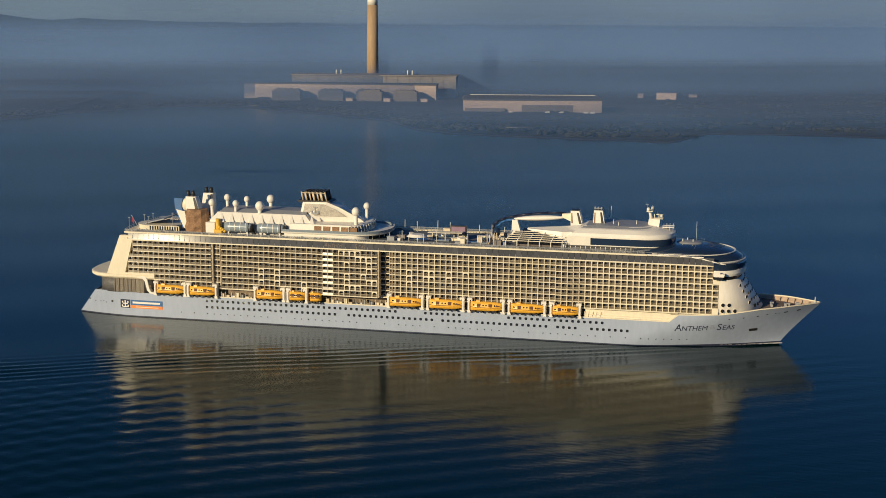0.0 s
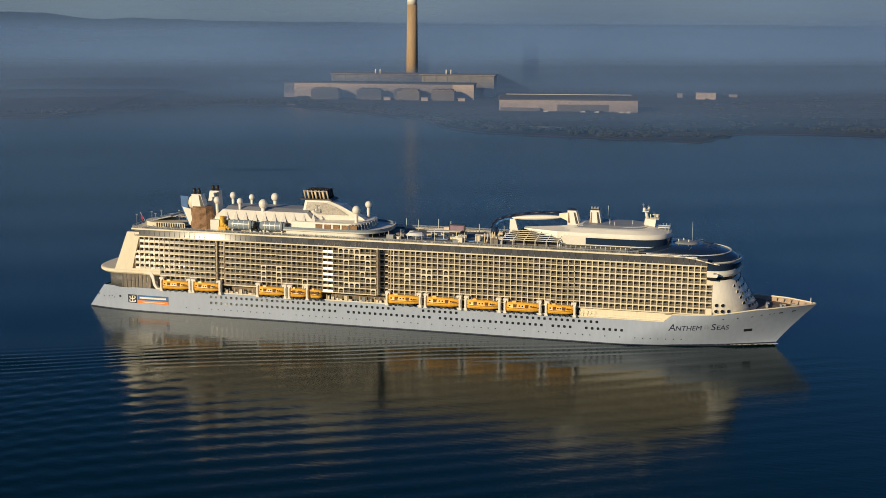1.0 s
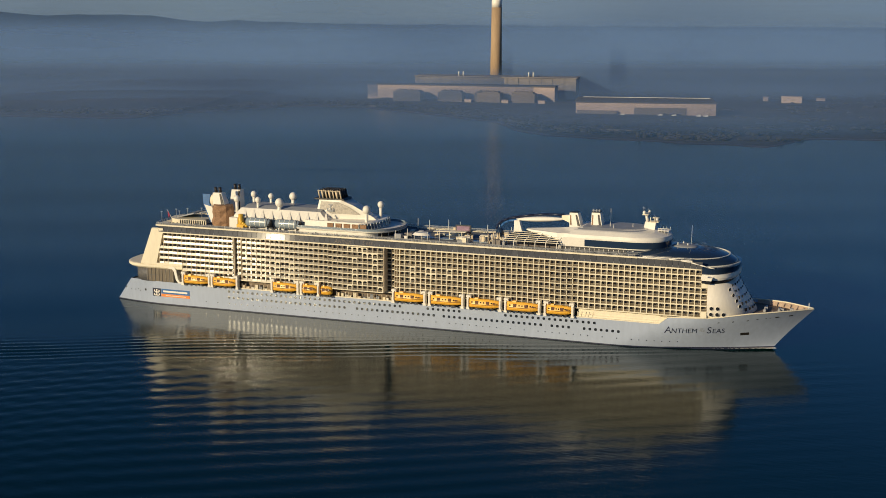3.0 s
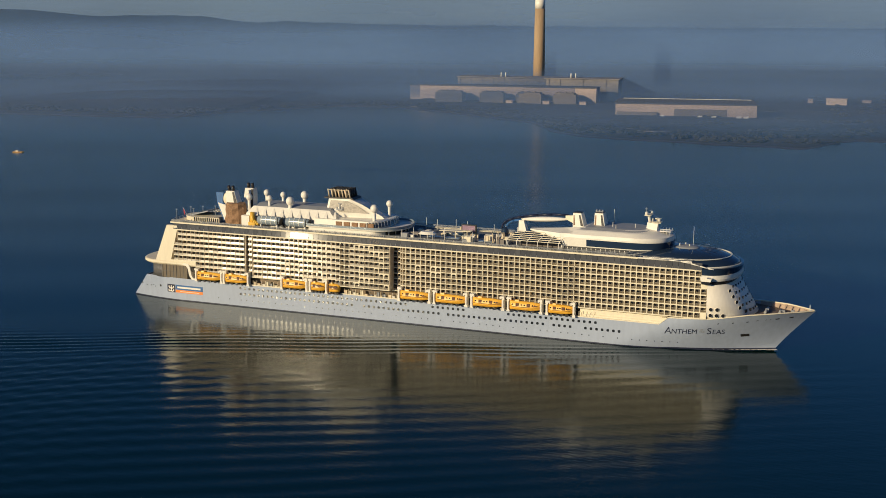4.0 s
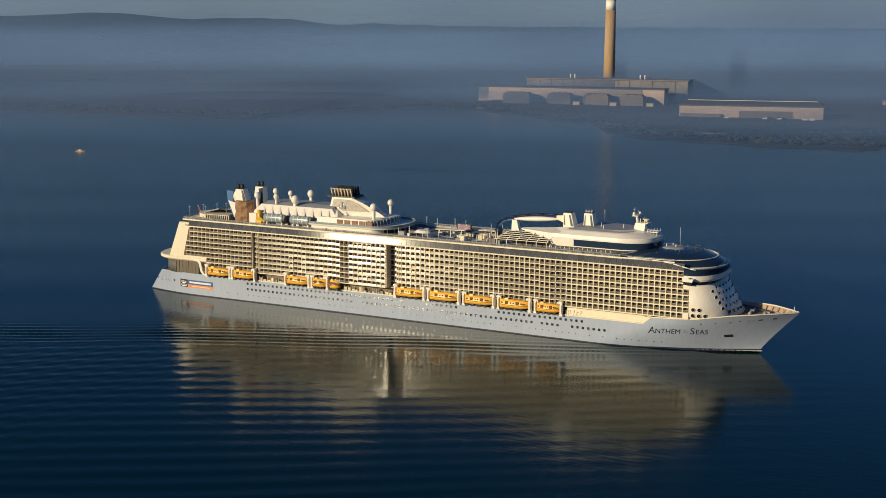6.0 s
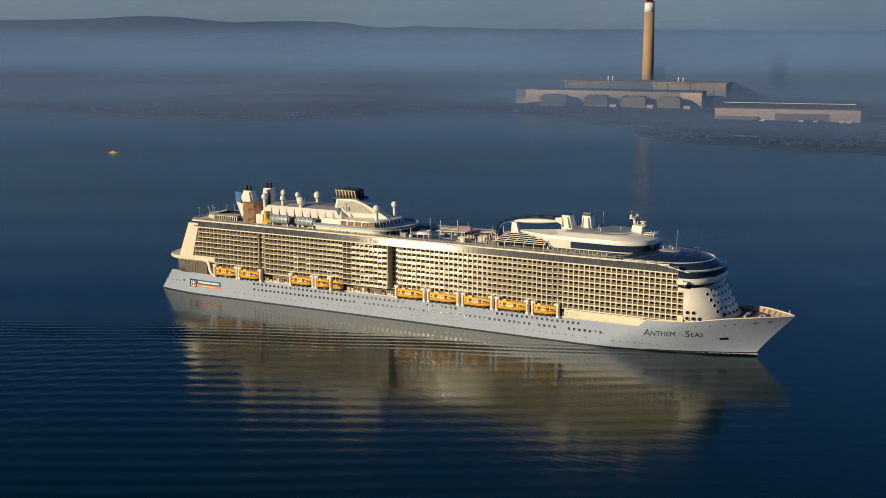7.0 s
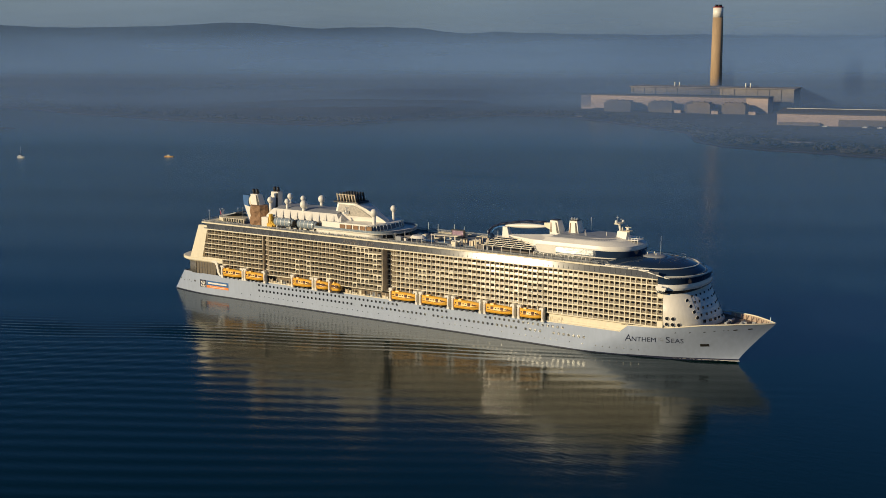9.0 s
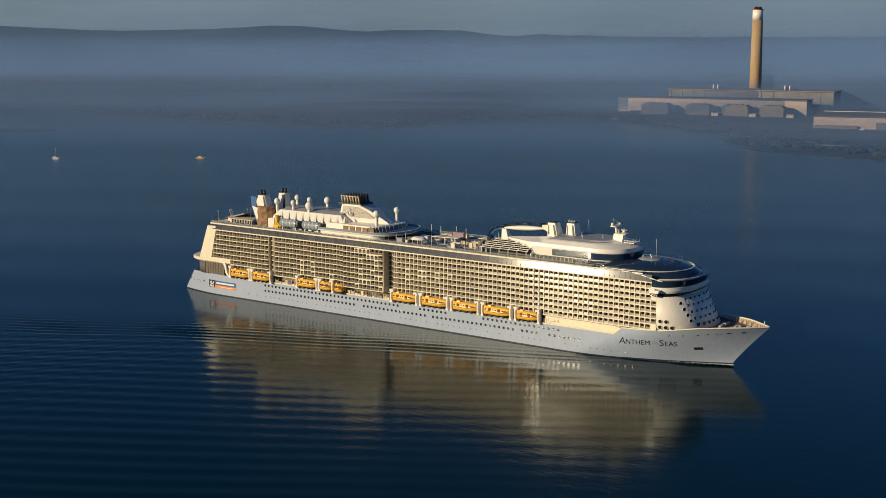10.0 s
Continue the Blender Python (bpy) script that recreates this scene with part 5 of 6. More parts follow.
def aft_towers():
    rnd = random.Random(3)
    bm = bmesh.new()
    rings = []
    for z, k in ((40.9, 1.0), (43, 1.03), (45.5, 0.96), (48, 1.0), (50, 0.95), (51.4, 0.9)):
        rings.append([(-113.5 + 5.8 * k * math.cos(a) * rnd.uniform(0.93, 1.05), -9 + 4.6 * k * math.sin(a) * rnd.uniform(0.93, 1.05), z + rnd.uniform(-0.3, 0.3)) for a in [2 * math.pi * i / 11 + 0.2 for i in range(11)]])
    loft(bm, rings)
    part("climbing_rock", bm, [BROWN], ship, "brown faceted climbing rock")
    for x, y, z0, z1, lean in ((-115.0, -8.0, 50, 57.3, -2.0), (-113.6, 5.0, 46, 57.4, 1.6)):
        t = part("aft_stack", None, None, ship, "white raked stack with dark mouths")
        bm = bmesh.new()
        loft(bm, [[(x + dx, y + dy, z0) for dx, dy in ((-3.4, -2.4), (3.4, -2.4), (3.4, 2.4), (-3.4, 2.4))], [(x + lean * 0.6 + dx, y + dy, z1) for dx, dy in ((-2.6, -2), (2.2, -2), (2.2, 2), (-2.6, 2))]])
        part("stack_casing", bm, [WHITE], t)
        bm = bmesh.new()
        loft(bm, [[(x + 1.2, y - 2.45, z0 + 0.6), (x + 3.1, y - 2.45, z0 + 0.6), (x + 3.1, y - 2.2, z0 + 0.6), (x + 1.2, y - 2.2, z0 + 0.6)], [(x + lean * 0.6 + 1.1, y - 2.1, z1 - 0.4), (x + lean * 0.6 + 2.1, y - 2.1, z1 - 0.4), (x + lean * 0.6 + 2.1, y - 1.9, z1 - 0.4), (x + lean * 0.6 + 1.1, y - 1.9, z1 - 0.4)]])
        part("stack_stripe", bm, [BLACK], t)
        for dx in (-1.5, 0.9):
            bm = bmesh.new()
            tube(bm, (x + lean * 0.6 + dx, y, z1), (x + lean * 0.7 + dx - 0.5, y, z1 + 2.6), 0.8, 0.8, 12)
            part("stack_mouth", bm, [BLACK], t)
    bm = bmesh.new()
    prism_y(bm, [(-120.8, 42), (-117.8, 42), (-119.5, 46.5), (-121.3, 52), (-120.6, 56.2), (-124.9, 56.2), (-124.5, 51)], -9.4, -8.6)
    part("blue_fin", bm, [BLUE], ship, "blue and white curved fin")
    bm = bmesh.new()
    prism_y(bm, [(-120.2, 42), (-117.6, 42), (-119.0, 46.5), (-119.6, 50), (-124.0, 51)], -9.5, -8.5)
    part("white_fin", bm, [WHITE], ship)
    bm = bmesh.new()
    ball(bm, (-119.5, -8, 53.2), 2.2, 0, 0.9, 0.8, 1.4)
    part("fin_scoop", bm, [CREAM], ship)
    # surf pool, railings and poles at the very stern
    bm = bmesh.new()
    tower(bm, [(40.9, [(-134 + 11 * math.cos(a), -4 + 9 * math.sin(a)) for a in [2 * math.pi * i / 24 for i in range(24)]]), (43.2, [(-134 + 11.4 * math.cos(a), -4 + 9.4 * math.sin(a)) for a in [2 * math.pi * i / 24 for i in range(24)]])])
    part("surf_pool", bm, [CREAM], ship, "round cream surf pool")
    bm = bmesh.new()
    loft(bm, [[(-143, y, z) for y, z in ((-8, 42.5), (8, 42.5), (8, 43.0), (-8, 43.0))], [(-130, y, z) for y, z in ((-10, 45.8), (6, 45.8), (6, 46.4), (-10, 46.4))]])
    part("surf_ramp", bm, [GREY], ship)
    bm = bmesh.new()
    box(bm, -136, -121, -13.5, -13.2, 41, 43.4)
    for i in range(12):
        box(bm, -135.8 + i * 1.25, -135.3 + i * 1.25, -13.8, -13.5, 41.2, 43.2, 1)
    part("pool_windbreak", bm, [CREAM, WINDOW], ship)
    for x, y, h in ((-146, -14, 6), (-140, -10, 7), (-137, -12, 6.5), (-126.5, -8, 8), (-130, 8, 7), (-143, 6, 5)):
        bm = bmesh.new()
        tube(bm, (x, y, 40.9), (x, y, 40.9 + h), 0.18, 0.12, 6)
        box(bm, x - 0.5, x + 0.5, y - 0.2, y + 0.2, 40.6 + h, 40.9 + h)
        part("lamp_pole", bm, [GREY], ship)
    bm = bmesh.new()
    tube(bm, (-148.5, 0, 40.5), (-151.5, 0, 45.5), 0.12, 0.08, 6)
    part("flagstaff", bm, [WHITE], ship)
    bm = bmesh.new()
    face(bm, [(-151.3, 0, 45.2), (-151.6, 0.8, 42.6), (-150.6, 0.2, 41.2), (-150.0, -0.3, 43.0)])
    part("ensign", bm, [RED], ship, "red ensign hanging at the stern")


def pool_deck():
    rnd = random.Random(21)
    bm = bmesh.new()
    tower(bm, [(43.4, [(-6 + 4.6 * math.cos(a), -13 + 3.4 * math.sin(a)) for a in [2 * math.pi * i / 20 for i in range(20)]]), (44.6, [(-6 + 3.2 * math.cos(a), -13 + 2.4 * math.sin(a)) for a in [2 * math.pi * i / 20 for i in range(20)]])])
    for a in (0.5, 2.0, 3.5, 5.0):
        tube(bm, (-6 + 3.6 * math.cos(a), -13 + 2.7 * math.sin(a), 40.9), (-6 + 3.6 * math.cos(a), -13 + 2.7 * math.sin(a), 43.5), 0.15, 0.15, 6)
    part("bar_canopy", bm, [WHITE], ship, "white round canopy on posts")
    s = part("video_screen", None, None, ship, "large outdoor screen in a dark frame")
    bm = bmesh.new()
    box(bm, 7.6, 15.2, -3.6, -2.6, 43.6, 47.6)
    part("screen_frame", bm, [BLACK], s)
    bm = bmesh.new()
    box(bm, 8.2, 14.6, -3.75, -3.6, 44.1, 47.1)
    part("screen_face", bm, [SCREEN], s)
    bm = bmesh.new()
    box(bm, 9, 9.6, -3.2, -2.8, 40.9, 43.6)
    part("screen_post", bm, [GREY], s)
    bm = bmesh.new()
    box(bm, 13.2, 13.8, -3.2, -2.8, 40.9, 43.6)
    part("screen_post", bm, [GREY], s)
    for x in (-18, -12, -2, 4, 18, 24, 30):
        for y in (-16, 14):
            bm = bmesh.new()
            tube(bm, (x, y, 40.9), (x, y, 40.9 + rnd.uniform(4, 6.5)), 0.16, 0.12, 6)
            part("lamp_pole", bm, [WHITE], ship)
    for i in range(26):
        x, y = rnd.uniform(-20, 32), rnd.uniform(-15, 12)
        w, d, h = rnd.uniform(1.2, 5), rnd.uniform(1, 3), rnd.uniform(0.8, 2.6)
        bm = bmesh.new()
        box(bm, x, x + w, y, y + d, 40.95, 40.95 + h)
        box(bm, x - 0.15, x + w + 0.15, y - 0.15, y + d + 0.15, 40.95 + h, 41.15 + h)
        part("deck_kiosk", bm, [rnd.choice([WHITE, CREAM, GREY, DIVIDER, HALL])], ship)
    for x0, x1, y in ((-8, 8, -6), (0, 14, 4), (14, 26, -8)):
        bm = bmesh.new()
        box(bm, x0, x1, y - 2, y + 2, 40.96, 41.25)
        part("pool", bm, [PODGLASS], ship)
    bm = bmesh.new()
    loft(bm, [[(14, -8, z) for z in (44.8,)] + [(14, -4, 44.8), (14, -4, 45.1), (14, -8, 45.1)], [(-2, -8, 44.4), (-2, -4, 44.4), (-2, -4, 44.7), (-2, -8, 44.7)]])
    for x in (0, 6, 12):
        box(bm, x, x + 0.3, -7.8, -7.5, 40.9, 44.6)
    part("pool_bridge", bm, [CREAM], ship)
    # rows of sunbeds, close packed
    verts = bmesh.new()
    for s in (-1, 1):
        for i in range(120):
            x = -20 + i * 0.72 + rnd.uniform(-0.1, 0.1)
            if x > 58:
                break
            y = s * (18.4 - 0.2 * rnd.random())
            box(verts, x, x + 0.5, y - 0.9, y + 0.9, 40.96, 41.35)
    p = part("sunbeds", verts, [CREAM], ship, "packed rows of cream sunbeds")
    p["kind"] = "stuff"


def forward_house():
    """The white forward house with its window strip, stacks, mast, viewing arm and slatted roof."""
    bm = bmesh.new()
    tower(bm, [(40.9, outline(61, 92, 109, 15.5, 2.4, 32)), (43.2, outline(61, 92, 109, 15.5, 2.4, 32)), (47.2, outline(63, 92, 109.5, 15.8, 2.4, 32)), (48.6, outline(65, 92, 109.2, 15.4, 2.4, 32)),
               (50.2, outline(67, 90, 104, 13.0, 2.4, 32)), (51.2, outline(70, 88, 98, 9.5, 2.4, 32))])
    part("forward_house", bm, [WHITE], ship, "white streamlined forward house")
    bm = bmesh.new()
    tower(bm, [(43.6, outline(73, 92, 109.25, 15.75, 2.4, 32)), (46.6, outline(73, 92, 109.75, 16.0, 2.4, 32))])
    part("window_strip", bm, [DARKGLASS], ship, "long dark window strip")
    bm = bmesh.new()
    tower(bm, [(50.95, outline(71, 87, 98.5, 10.4, 2.4)), (51.35, outline(70.5, 87.5, 97.5, 9.2, 2.4))])
    tower(bm, [(50.22, outline(68, 89.8, 103.6, 12.8, 2.4)), (50.95, outline(69.2, 88.5, 99.5, 10.6, 2.4))])
    part("house_roof", bm, [GREY], ship, "grey coated roof of the forward house")
    bm = bmesh.new()
    tower(bm, [(40.95, outline(61.5, 92, 109.3, 15.75, 2.4)), (43.15, outline(61.5, 92, 109.3, 15.75, 2.4))])
    part("lower_glazing", bm, [BANDGLASS], ship, "dark green glazing under the house")
    for i in range(15):
        bm = bmesh.new()
        box(bm, 62 + i * 2.2, 62.25 + i * 2.2, -15.95, -15.7, 40.95, 42.8)
        part("mullion", bm, [WHITE], ship)
    bm = bmesh.new()
    a, b = outline(60, 92, 111, 17.5, 2.4), outline(60, 92, 110.85, 17.35, 2.4)
    for z in (41.5, 41.9, 42.35):
        loft(bm, [[(p[0], p[1], z), (p[0], p[1], z + 0.1), (q[0], q[1], z + 0.1), (q[0], q[1], z)] for p, q in zip(a, b)])
    for p in a[1:-1:2]:
        tube(bm, (*p, 40.9), (*p, 42.4), 0.07, 0.07, 5)
    for i in range(12):
        tube(bm, (61 + i * 2.6, -17.45, 40.9), (61 + i * 2.6, -17.45, 42.4), 0.07, 0.07, 5)
    part("house_railing", bm, [GREY], ship)
    bm = bmesh.new()
    loft(bm, [[(44, y, z) for y, z in ((-9, 48.2), (-7, 48.4), (-7, 48.8), (-9, 48.6))], [(60, y, z) for y, z in ((-15, 45.0), (-7, 47.5), (-7, 50.0), (-14, 48.5))], [(68, y, z) for y, z in ((-15.4, 41), (-8, 41), (-8, 51), (-13.5, 48.6))]])
    part("swept_shoulder", bm, [WHITE], ship, "swept white shoulder")
    for x, lean, z1 in ((65.2, 0.8, 56.3), (75.2, 0.4, 56.9)):
        t = part("forward_stack", None, None, ship, "white raked stack")
        bm = bmesh.new()
        loft(bm, [[(x + dx, dy, 49.5) for dx, dy in ((-2.5, -3.0), (3.0, -3.0), (3.0, 3.0), (-2.5, 3.0))], [(x - lean + dx, dy, z1) for dx, dy in ((-1.9, -2.3), (2.0, -2.3), (2.0, 2.3), (-1.9, 2.3))]])
        part("stack_casing", bm, [WHITE], t)
        bm = bmesh.new()
        loft(bm, [[(x + 1.3, -3.0, 50.5), (x + 2.5, -3.0, 50.5), (x + 2.5, -2.7, 50.5), (x + 1.3, -2.7, 50.5)], [(x - lean + 0.9, -2.42, z1 - 0.8), (x - lean + 1.7, -2.42, z1 - 0.8), (x - lean + 1.7, -2.1, z1 - 0.8), (x - lean + 0.9, -2.1, z1 - 0.8)]])
        part("stack_louvre", bm, [BLACK], t)
        bm = bmesh.new()
        loft(bm, [[(x - 2.2, -3.0, 50.8), (x - 1.5, -3.0, 50.8), (x - 1.5, -2.7, 50.8), (x - 2.2, -2.7, 50.8)], [(x - lean - 1.6, -2.42, z1 - 1.0), (x - lean - 1.1, -2.42, z1 - 1.0), (x - lean - 1.1, -2.1, z1 - 1.0), (x - lean - 1.6, -2.1, z1 - 1.0)]])
        part("stack_louvre", bm, [BROWN], t)
        bm = bmesh.new()
        box(bm, x - lean - 1.7, x - lean + 1.8, -2.1, 2.1, z1, z1 + 0.35)
        part("stack_top", bm, [BLACK], t)
    bm = bmesh.new()
    for dx in (-1.4, 0, 1.4):
        tube(bm, (74.8 + dx, -1, 56.9), (74.8 + dx, -1, 58.4), 0.4, 0.4, 8)
    box(bm, 73, 76.6, -1.6, -0.4, 57.6, 57.8)
    part("stack_rack", bm, [GREY], ship)
    # mast
    m = part("radar_mast", None, None, ship, "white radar mast with platforms")
    bm = bmesh.new()
    loft(bm, [[(98.4 + dx, dy, 50) for dx, dy in ((-1.6, -2), (3.4, -2), (3.4, 2), (-1.6, 2))], [(98.6 + dx, dy, 54) for dx, dy in ((-1.3, -1.5), (3.6, -1.5), (3.6, 1.5), (-1.3, 1.5))]])
    tube(bm, (98.2, 0, 54), (97.4, 0, 57.6), 0.8, 0.5, 8)
    part("mast_column", bm, [WHITE], m)
    bm = bmesh.new()
    box(bm, 96.2, 99.0, -3, 3, 57.2, 57.6)
    box(bm, 99.5, 103.5, -2.2, 2.2, 54.0, 54.3)
    for dx in (0.2, 2.2, 3.6):
        tube(bm, (99.5 + dx, -1, 54.3), (99.5 + dx, -1, 56.1), 0.25, 0.2, 6)
    box(bm, 100.5, 103.5, -0.3, 0.3, 55.6, 56.0)
    part("radar_scanner", bm, [CREAM], m)
    for x, y, z, r in ((97.0, -2.2, 58.3, 0.75), (98.6, 1.8, 58.2, 0.6), (102.8, -1.6, 55.4, 0.6)):
        bm = bmesh.new()
        ball(bm, (x, y, z), r, 0, 1, 1, 1.15, 12, 8)
        part("mast_dome", bm, [WHITE], m)
    for x, y, z, h in ((96.4, 0.5, 57.6, 3.2), (98.9, -0.8, 57.6, 2.4), (101.2, 1.2, 54.3, 2.6)):
        bm = bmesh.new()
        tube(bm, (x, y, z), (x - 0.3, y, z + h), 0.12, 0.07, 6)
        box(bm, x - 0.8, x + 0.5, y - 0.08, y + 0.08, z + h * 0.7, z + h * 0.76)
        part("mast_aerial", bm, [GREY], m)
    bm = bmesh.new()
    box(bm, 103.5, 108.5, -3, 3, 50.4, 50.7)
    for dx in (0.2, 1.6, 3.0, 4.6):
        for y in (-2.9, 2.9):
            tube(bm, (103.5 + dx, y, 48.4), (103.5 + dx, y, 51.6), 0.1, 0.1, 5)
    box(bm, 103.5, 108.5, -3.05, -2.95, 51.5, 51.65)
    part("mast_gallery", bm, [WHITE], m)
    for x, y, h in ((82, -4, 3.5), (84.5, -8, 3), (92, -2, 3.2), (80, 6, 8)):
        bm = bmesh.new()
        tube(bm, (x, y, 50), (x, y, 50 + h), 0.2, 0.12, 6)
        part("roof_vent_pipe", bm, [WHITE], ship)
    # viewing arm with its capsule ring
    v = part("viewing_arm", None, None, ship, "white lens-shaped viewing arm with dark ring")
    bm = bmesh.new()
    rings = []
    for i in range(13):
        u = i / 12
        x = 36.5 + 23.5 * u
        k = math.sin(math.pi * min(1, max(0, u * 0.96 + 0.02))) ** 0.6
        zc = 51.4 + 1.4 * u
        rings.append([(x, 1.6 * k * math.cos(a), zc + 1.25 * k * math.sin(a)) for a in [2 * math.pi * q / 10 for q in range(10)]])
    loft(bm, rings, smooth=True)
    part("arm_beam", bm, [WHITE], v)
    bm = bmesh.new()
    pts = [(59.5, 54.8), (52, 54.6), (45, 54.0), (38, 52.8), (33, 51.6), (29.5, 50.2), (27.4, 48.4), (26.9, 46.2)]
    for (xa, za), (xb, zb) in zip(pts, pts[1:]):
        tube(bm, (xa, 0, za), (xb, 0, zb), 0.52, 0.52, 8)
    part("arm_chord", bm, [NAVY], v, "dark upper chord")
    bm = bmesh.new()
    pts = [(37, 51.0), (33, 50.5), (30.5, 49.3), (29.2, 47.6)]
    for (xa, za), (xb, zb) in zip(pts, pts[1:]):
        tube(bm, (xa, 0, za), (xb, 0, zb), 0.5, 0.5, 8)
    part("arm_fork", bm, [BLUE], v)
    bm = bmesh.new()
    ball(bm, (28.5, 0, 44.9), 1.9, 0, 1, 1, 1.2, 18, 10)
    part("capsule", bm, [DARKGLASS], v, "glass capsule")
    bm = bmesh.new()
    loft(bm, [[(58.5, -0.8, 52.9), (63.5, -1.6, 51.0), (63.5, 1.6, 51.0), (58.5, 0.8, 52.9)], [(58.5, -0.8, 54.6), (63.5, -1.6, 55.0), (63.5, 1.6, 55.0), (58.5, 0.8, 54.6)]])
    part("arm_joint", bm, [CREAM], v)
    bm = bmesh.new()
    loft(bm, [[(35.6, -2, 41), (41.2, -2, 41), (41.2, 2, 41), (35.6, 2, 41)], [(35.8, -1.2, 51), (38.2, -1.2, 51), (38.2, 1.2, 51), (35.8, 1.2, 51)]])
    part("arm_rest", bm, [WHITE], ship, "white tapered rest")
    # slatted sun roof
    n = part("slatted_roof", None, None, ship, "pale slatted sun roof on posts")
    for i in range(6):
        z = 44.6 + i * 0.62
        y = -19.0 + i * 1.5
        bm = bmesh.new()
        box(bm, 34.5 + i * 0.9, 62 - i * 0.5, y - 0.25, y + 0.25, z - 0.12, z + 0.12)
        part("slat", bm, [CREAM], n)
    for i in range(6):
        x = 36 + i * 5.0
        bm = bmesh.new()
        tube(bm, (x, -19.2, 44.6), (x + 1.8, -11.2, 47.8), 0.18, 0.18, 6)
        tube(bm, (x, -19.2, 40.9), (x, -19.2, 44.7), 0.2, 0.2, 6)
        part("rafter", bm, [WHITE], n)
    bm = bmesh.new()
    loft(bm, [[(36, -18.6, 44.2), (61, -18.6, 44.2), (61, -18.6, 44.25), (36, -18.6, 44.25)], [(39, -10.8, 47.3), (60, -10.8, 47.3), (60, -10.8, 47.35), (39, -10.8, 47.35)]])
    part("roof_glazing", bm, [DARKGLASS], n)
    bm = bmesh.new()
    box(bm, 40, 62, -10.8, 10.8, 40.9, 45.5)
    part("solarium_house", bm, [CLADGREY], ship)
    rnd = random.Random(8)
    for i in range(14):
        x, y = rnd.uniform(26, 36), rnd.uniform(-14, -2)
        bm = bmesh.new()
        tube(bm, (x, y, 40.9), (x + rnd.uniform(-0.5, 0.5), y, 42 + rnd.random() * 4), 0.25, 0.2, 6)
        part("arm_base_post", bm, [DIVIDER], ship)


def wake():
    """Bow and stern waves that travel with the ship, as a sheet just above the calm water."""
    nx, ny = 640, 320
    x0, x1, y0, y1 = -480.0, 340.0, -430.0, -14.0
    gx, gy = np.meshgrid(np.linspace(x0, x1, nx), np.linspace(y0, y1, ny), indexing="ij")
    back = 160 - gx
    arm = np.where(back < 260, 9 + 0.342 * back, 9 + 0.342 * 260 + 0.46 * (back - 260))
    off = -gy - arm
    # feathered bow crests in a narrow band
    env = np.exp(-((off + 2) / (5 + 0.045 * np.clip(back, 0, None))) ** 2) * np.clip((back - 25) / 50, 0, 1) * np.exp(-np.clip(back - 230, 0, None) / 200)
    sway = 0.9 * np.sin(gx / 17 + 0.6 * np.sin(gy / 11)) + 0.7 * np.sin(gx / 41 + 2)
    crest = 2 * math.pi * (off - 0.075 * back + sway) / 6.4
    patch = 0.75 + 0.35 * np.sin(gx / 23 + gy / 9) * np.sin(gx / 53 + 1)
    h = 0.26 * patch * env * (np.cos(crest) + 0.28 * np.cos(2 * crest + 0.5))
    # weaker crests nearer the side
    env = np.exp(-((off + 22) / 14) ** 2) * np.clip((back - 60) / 80, 0, 1) * np.clip((300 - back) / 90, 0, 1)
    h += 0.035 * env * np.cos(2 * math.pi * (off - 0.08 * back) / 3.6)
    # long ripples that fan out from the crests over the whole side
    wob = 1.5 * np.sin(gx / 37) + 1.2 * np.sin(gy / 23 + 1)
    fan = 1 / (1 + np.exp(-(off - 10) / 5)) * np.clip((215 - gx) / 120, 0, 1)
    h += 0.056 * fan * (0.8 + 0.35 * np.sin(gx / 61 + gy / 47)) * np.cos(2 * math.pi * (-0.50 * gx + 0.866 * gy + wob) / 11.5)
    # a second set crossing them towards the stern
    out = 1 / (1 + np.exp(-(off - 22) / 9)) * np.clip((10 - gx) / 120, 0, 1)
    h += 0.040 * out * np.cos(2 * math.pi * (0.30 * gx + 0.954 * gy - wob) / 9.2)
    h += 0.030 * out * np.cos(2 * math.pi * (-0.80 * gx + 0.60 * gy + 2 * wob) / 7.4)
    edge = np.clip((gx - x0) / 110, 0, 1) * np.clip((x1 - gx) / 150, 0, 1) * np.clip((gy - y0) / 100, 0, 1)
    edge = edge * edge * (3 - 2 * edge)
    h = 0.02 + edge * (0.36 + h)
    verts = np.stack([gx, gy, h], -1).reshape(-1, 3).tolist()
    faces = [(i * ny + j, (i + 1) * ny + j, (i + 1) * ny + j + 1, i * ny + j + 1) for i in range(nx - 1) for j in range(ny - 1)]
    me = bpy.data.meshes.new("wake")
    me.from_pydata(verts, [], faces)
    me.materials.append(WAKEWATER)
    for f in me.polygons:
        f.use_smooth = True
    return tagged(new("wake", me), "spreading bow waves beside the ship", "wake", kind="stuff")


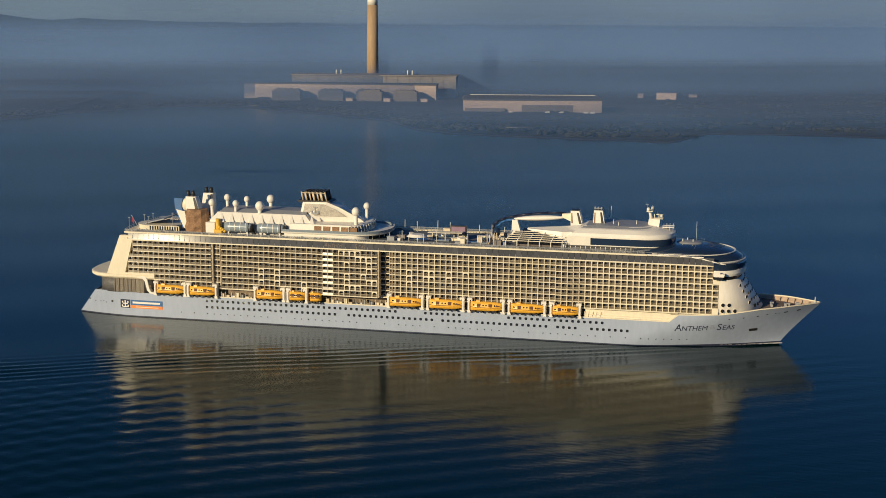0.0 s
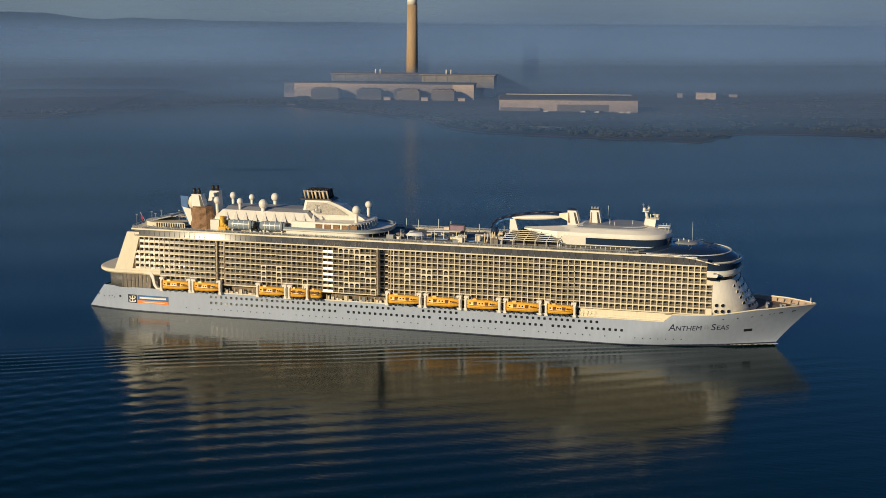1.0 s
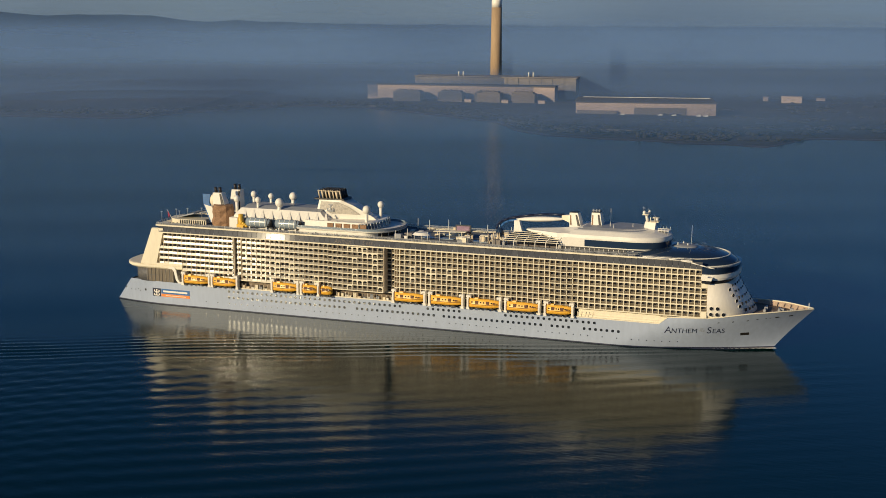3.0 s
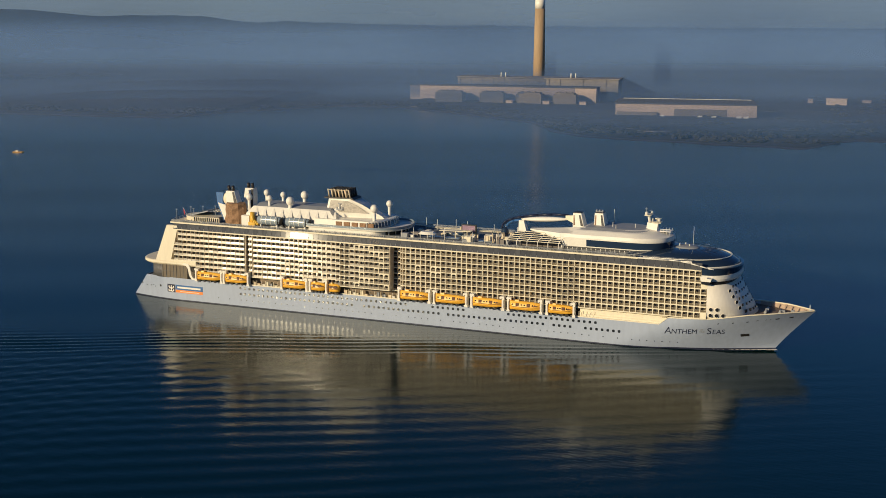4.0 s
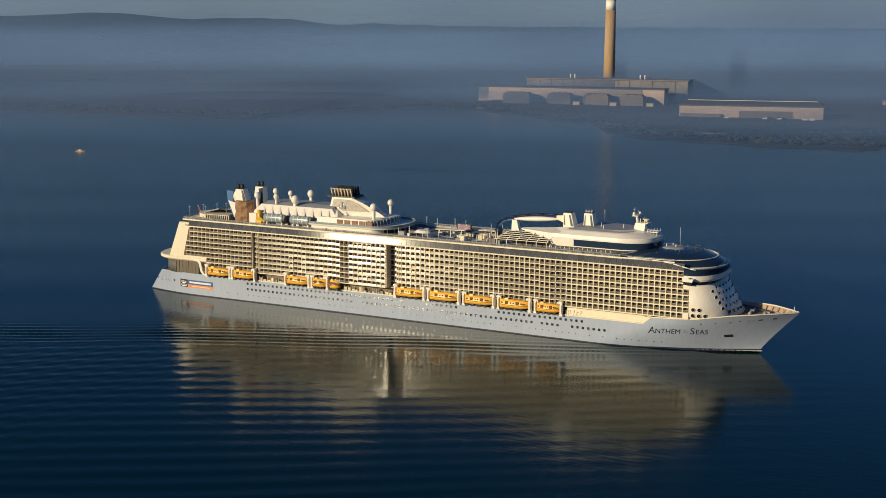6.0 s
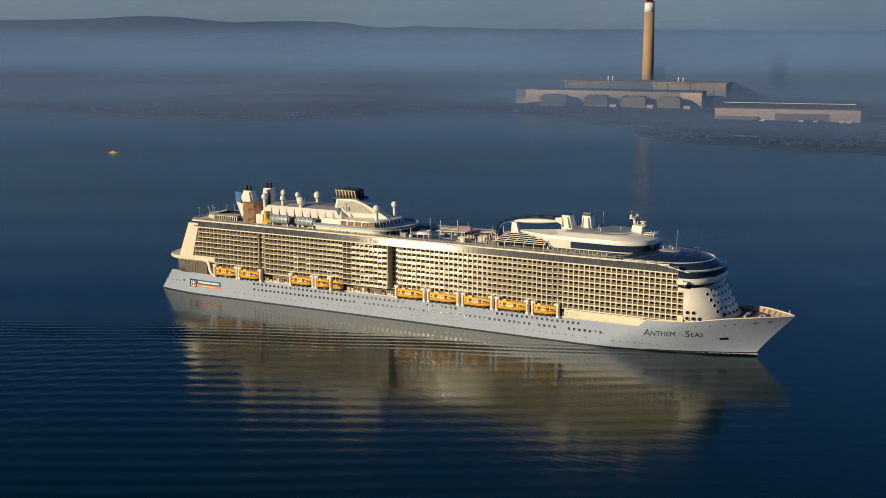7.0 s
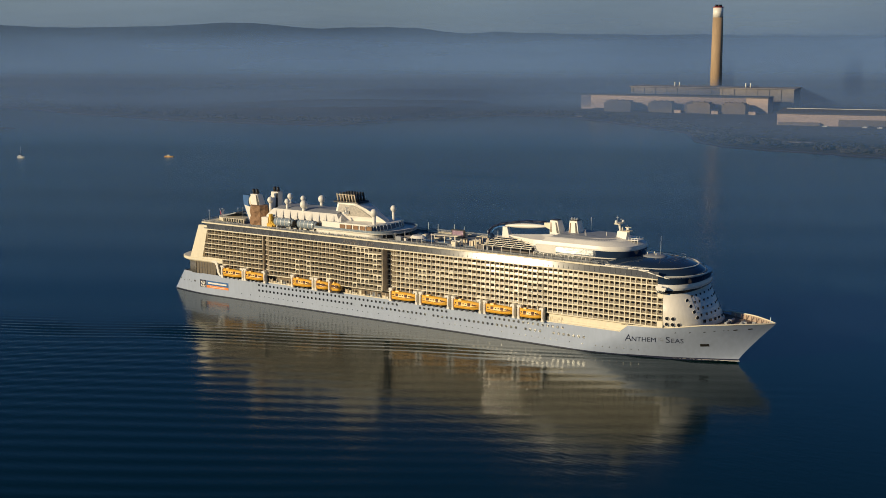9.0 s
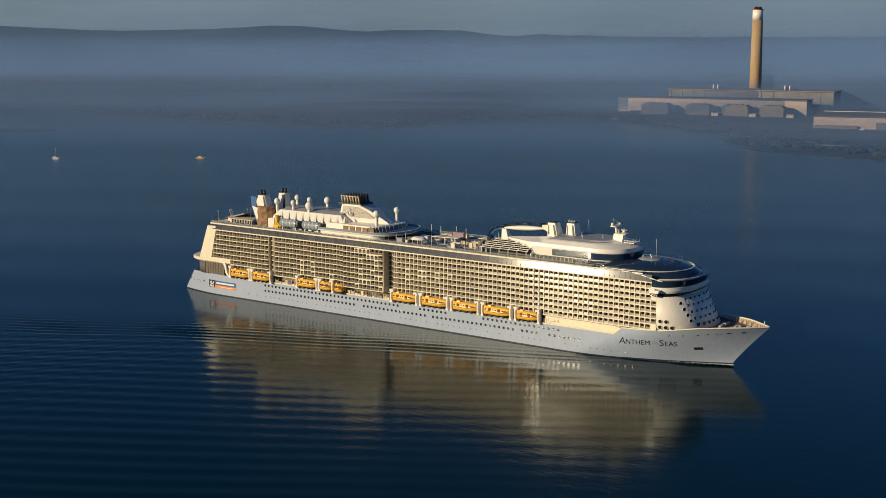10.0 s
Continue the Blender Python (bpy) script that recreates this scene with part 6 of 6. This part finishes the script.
def top_rails():
    """Thin rails on posts along the top deck edge, with a pale capping under them."""
    for s in (-1, 1):
        bm = bmesh.new()
        box(bm, -145.6, 98, s * 20.45 - 0.35, s * 20.45 + 0.35, 40.62, 41.32)
        part("edge_capping", bm, [CREAM], ship, "pale capping along the top deck edge")
        bm = bmesh.new()
        for i in range(126):
            x = -145.4 + i * 1.93
            box(bm, x - 0.06, x + 0.06, s * 20.1 - 0.06, s * 20.1 + 0.06, 41.15, 42.35)
        for z in (41.55, 41.95, 42.35):
            box(bm, -145.5, 97, s * 20.1 - 0.05, s * 20.1 + 0.05, z - 0.05, z + 0.05)
        part("deck_rail", bm, [GREY], ship, "thin grey rails along the top deck")["kind"] = "stuff"
    rnd = random.Random(31)
    bm = bmesh.new()
    for i in range(150):
        x = rnd.uniform(-146, -118) if i < 70 else rnd.uniform(-118, 96)
        y = rnd.uniform(-19.3, -17.3) if i >= 70 else rnd.choice((rnd.uniform(-19.3, -15), rnd.uniform(12, 19)))
        box(bm, x, x + rnd.uniform(0.6, 1.8), y, y + 0.65, 41.0, 41.45, 0 if i % 3 else 1)
        box(bm, x, x + 0.2, y, y + 0.65, 41.45, 42.0, 0 if i % 3 else 1)
    part("deck_chairs", bm, [GREY, CREAM], ship, "loungers and chairs scattered along the deck edge")["kind"] = "stuff"


balconies()
core()
top_rails()
bow_front()
davit_pairs()
domes()
aft_house()
aft_towers()
pool_deck()
forward_house()
wave = wake()


def foam():
    """Thin white water at the stem and along the waterline."""
    rnd = random.Random(2)
    bm = bmesh.new()
    for i in range(150):
        u = rnd.random()
        x = 156.0 - 26 * u**1.6
        y = -(half_beam(x, 0) + rnd.uniform(0.0, 0.5 + 1.3 * (1 - u)))
        r = rnd.uniform(0.25, 0.8) * (1.2 - u)
        k = 7
        face(bm, [(x + 2.2 * r * math.cos(2 * math.pi * q / k) * rnd.uniform(0.7, 1.2), y + r * math.sin(2 * math.pi * q / k), 0.62 + 0.002 * (i % 20)) for q in range(k)])
    return thing("foam", bm, [WHITE], "thin white foam at the ship's stem", "foam", kind="stuff")


spray = foam()


def motions():
    for ob in (ship, wave, spray):
        walk(ob, [(t, pose(SHIP_SPEED * t, 0, 0)) for t in (0, 2.5, 5, 7.5, 10)])


motions()
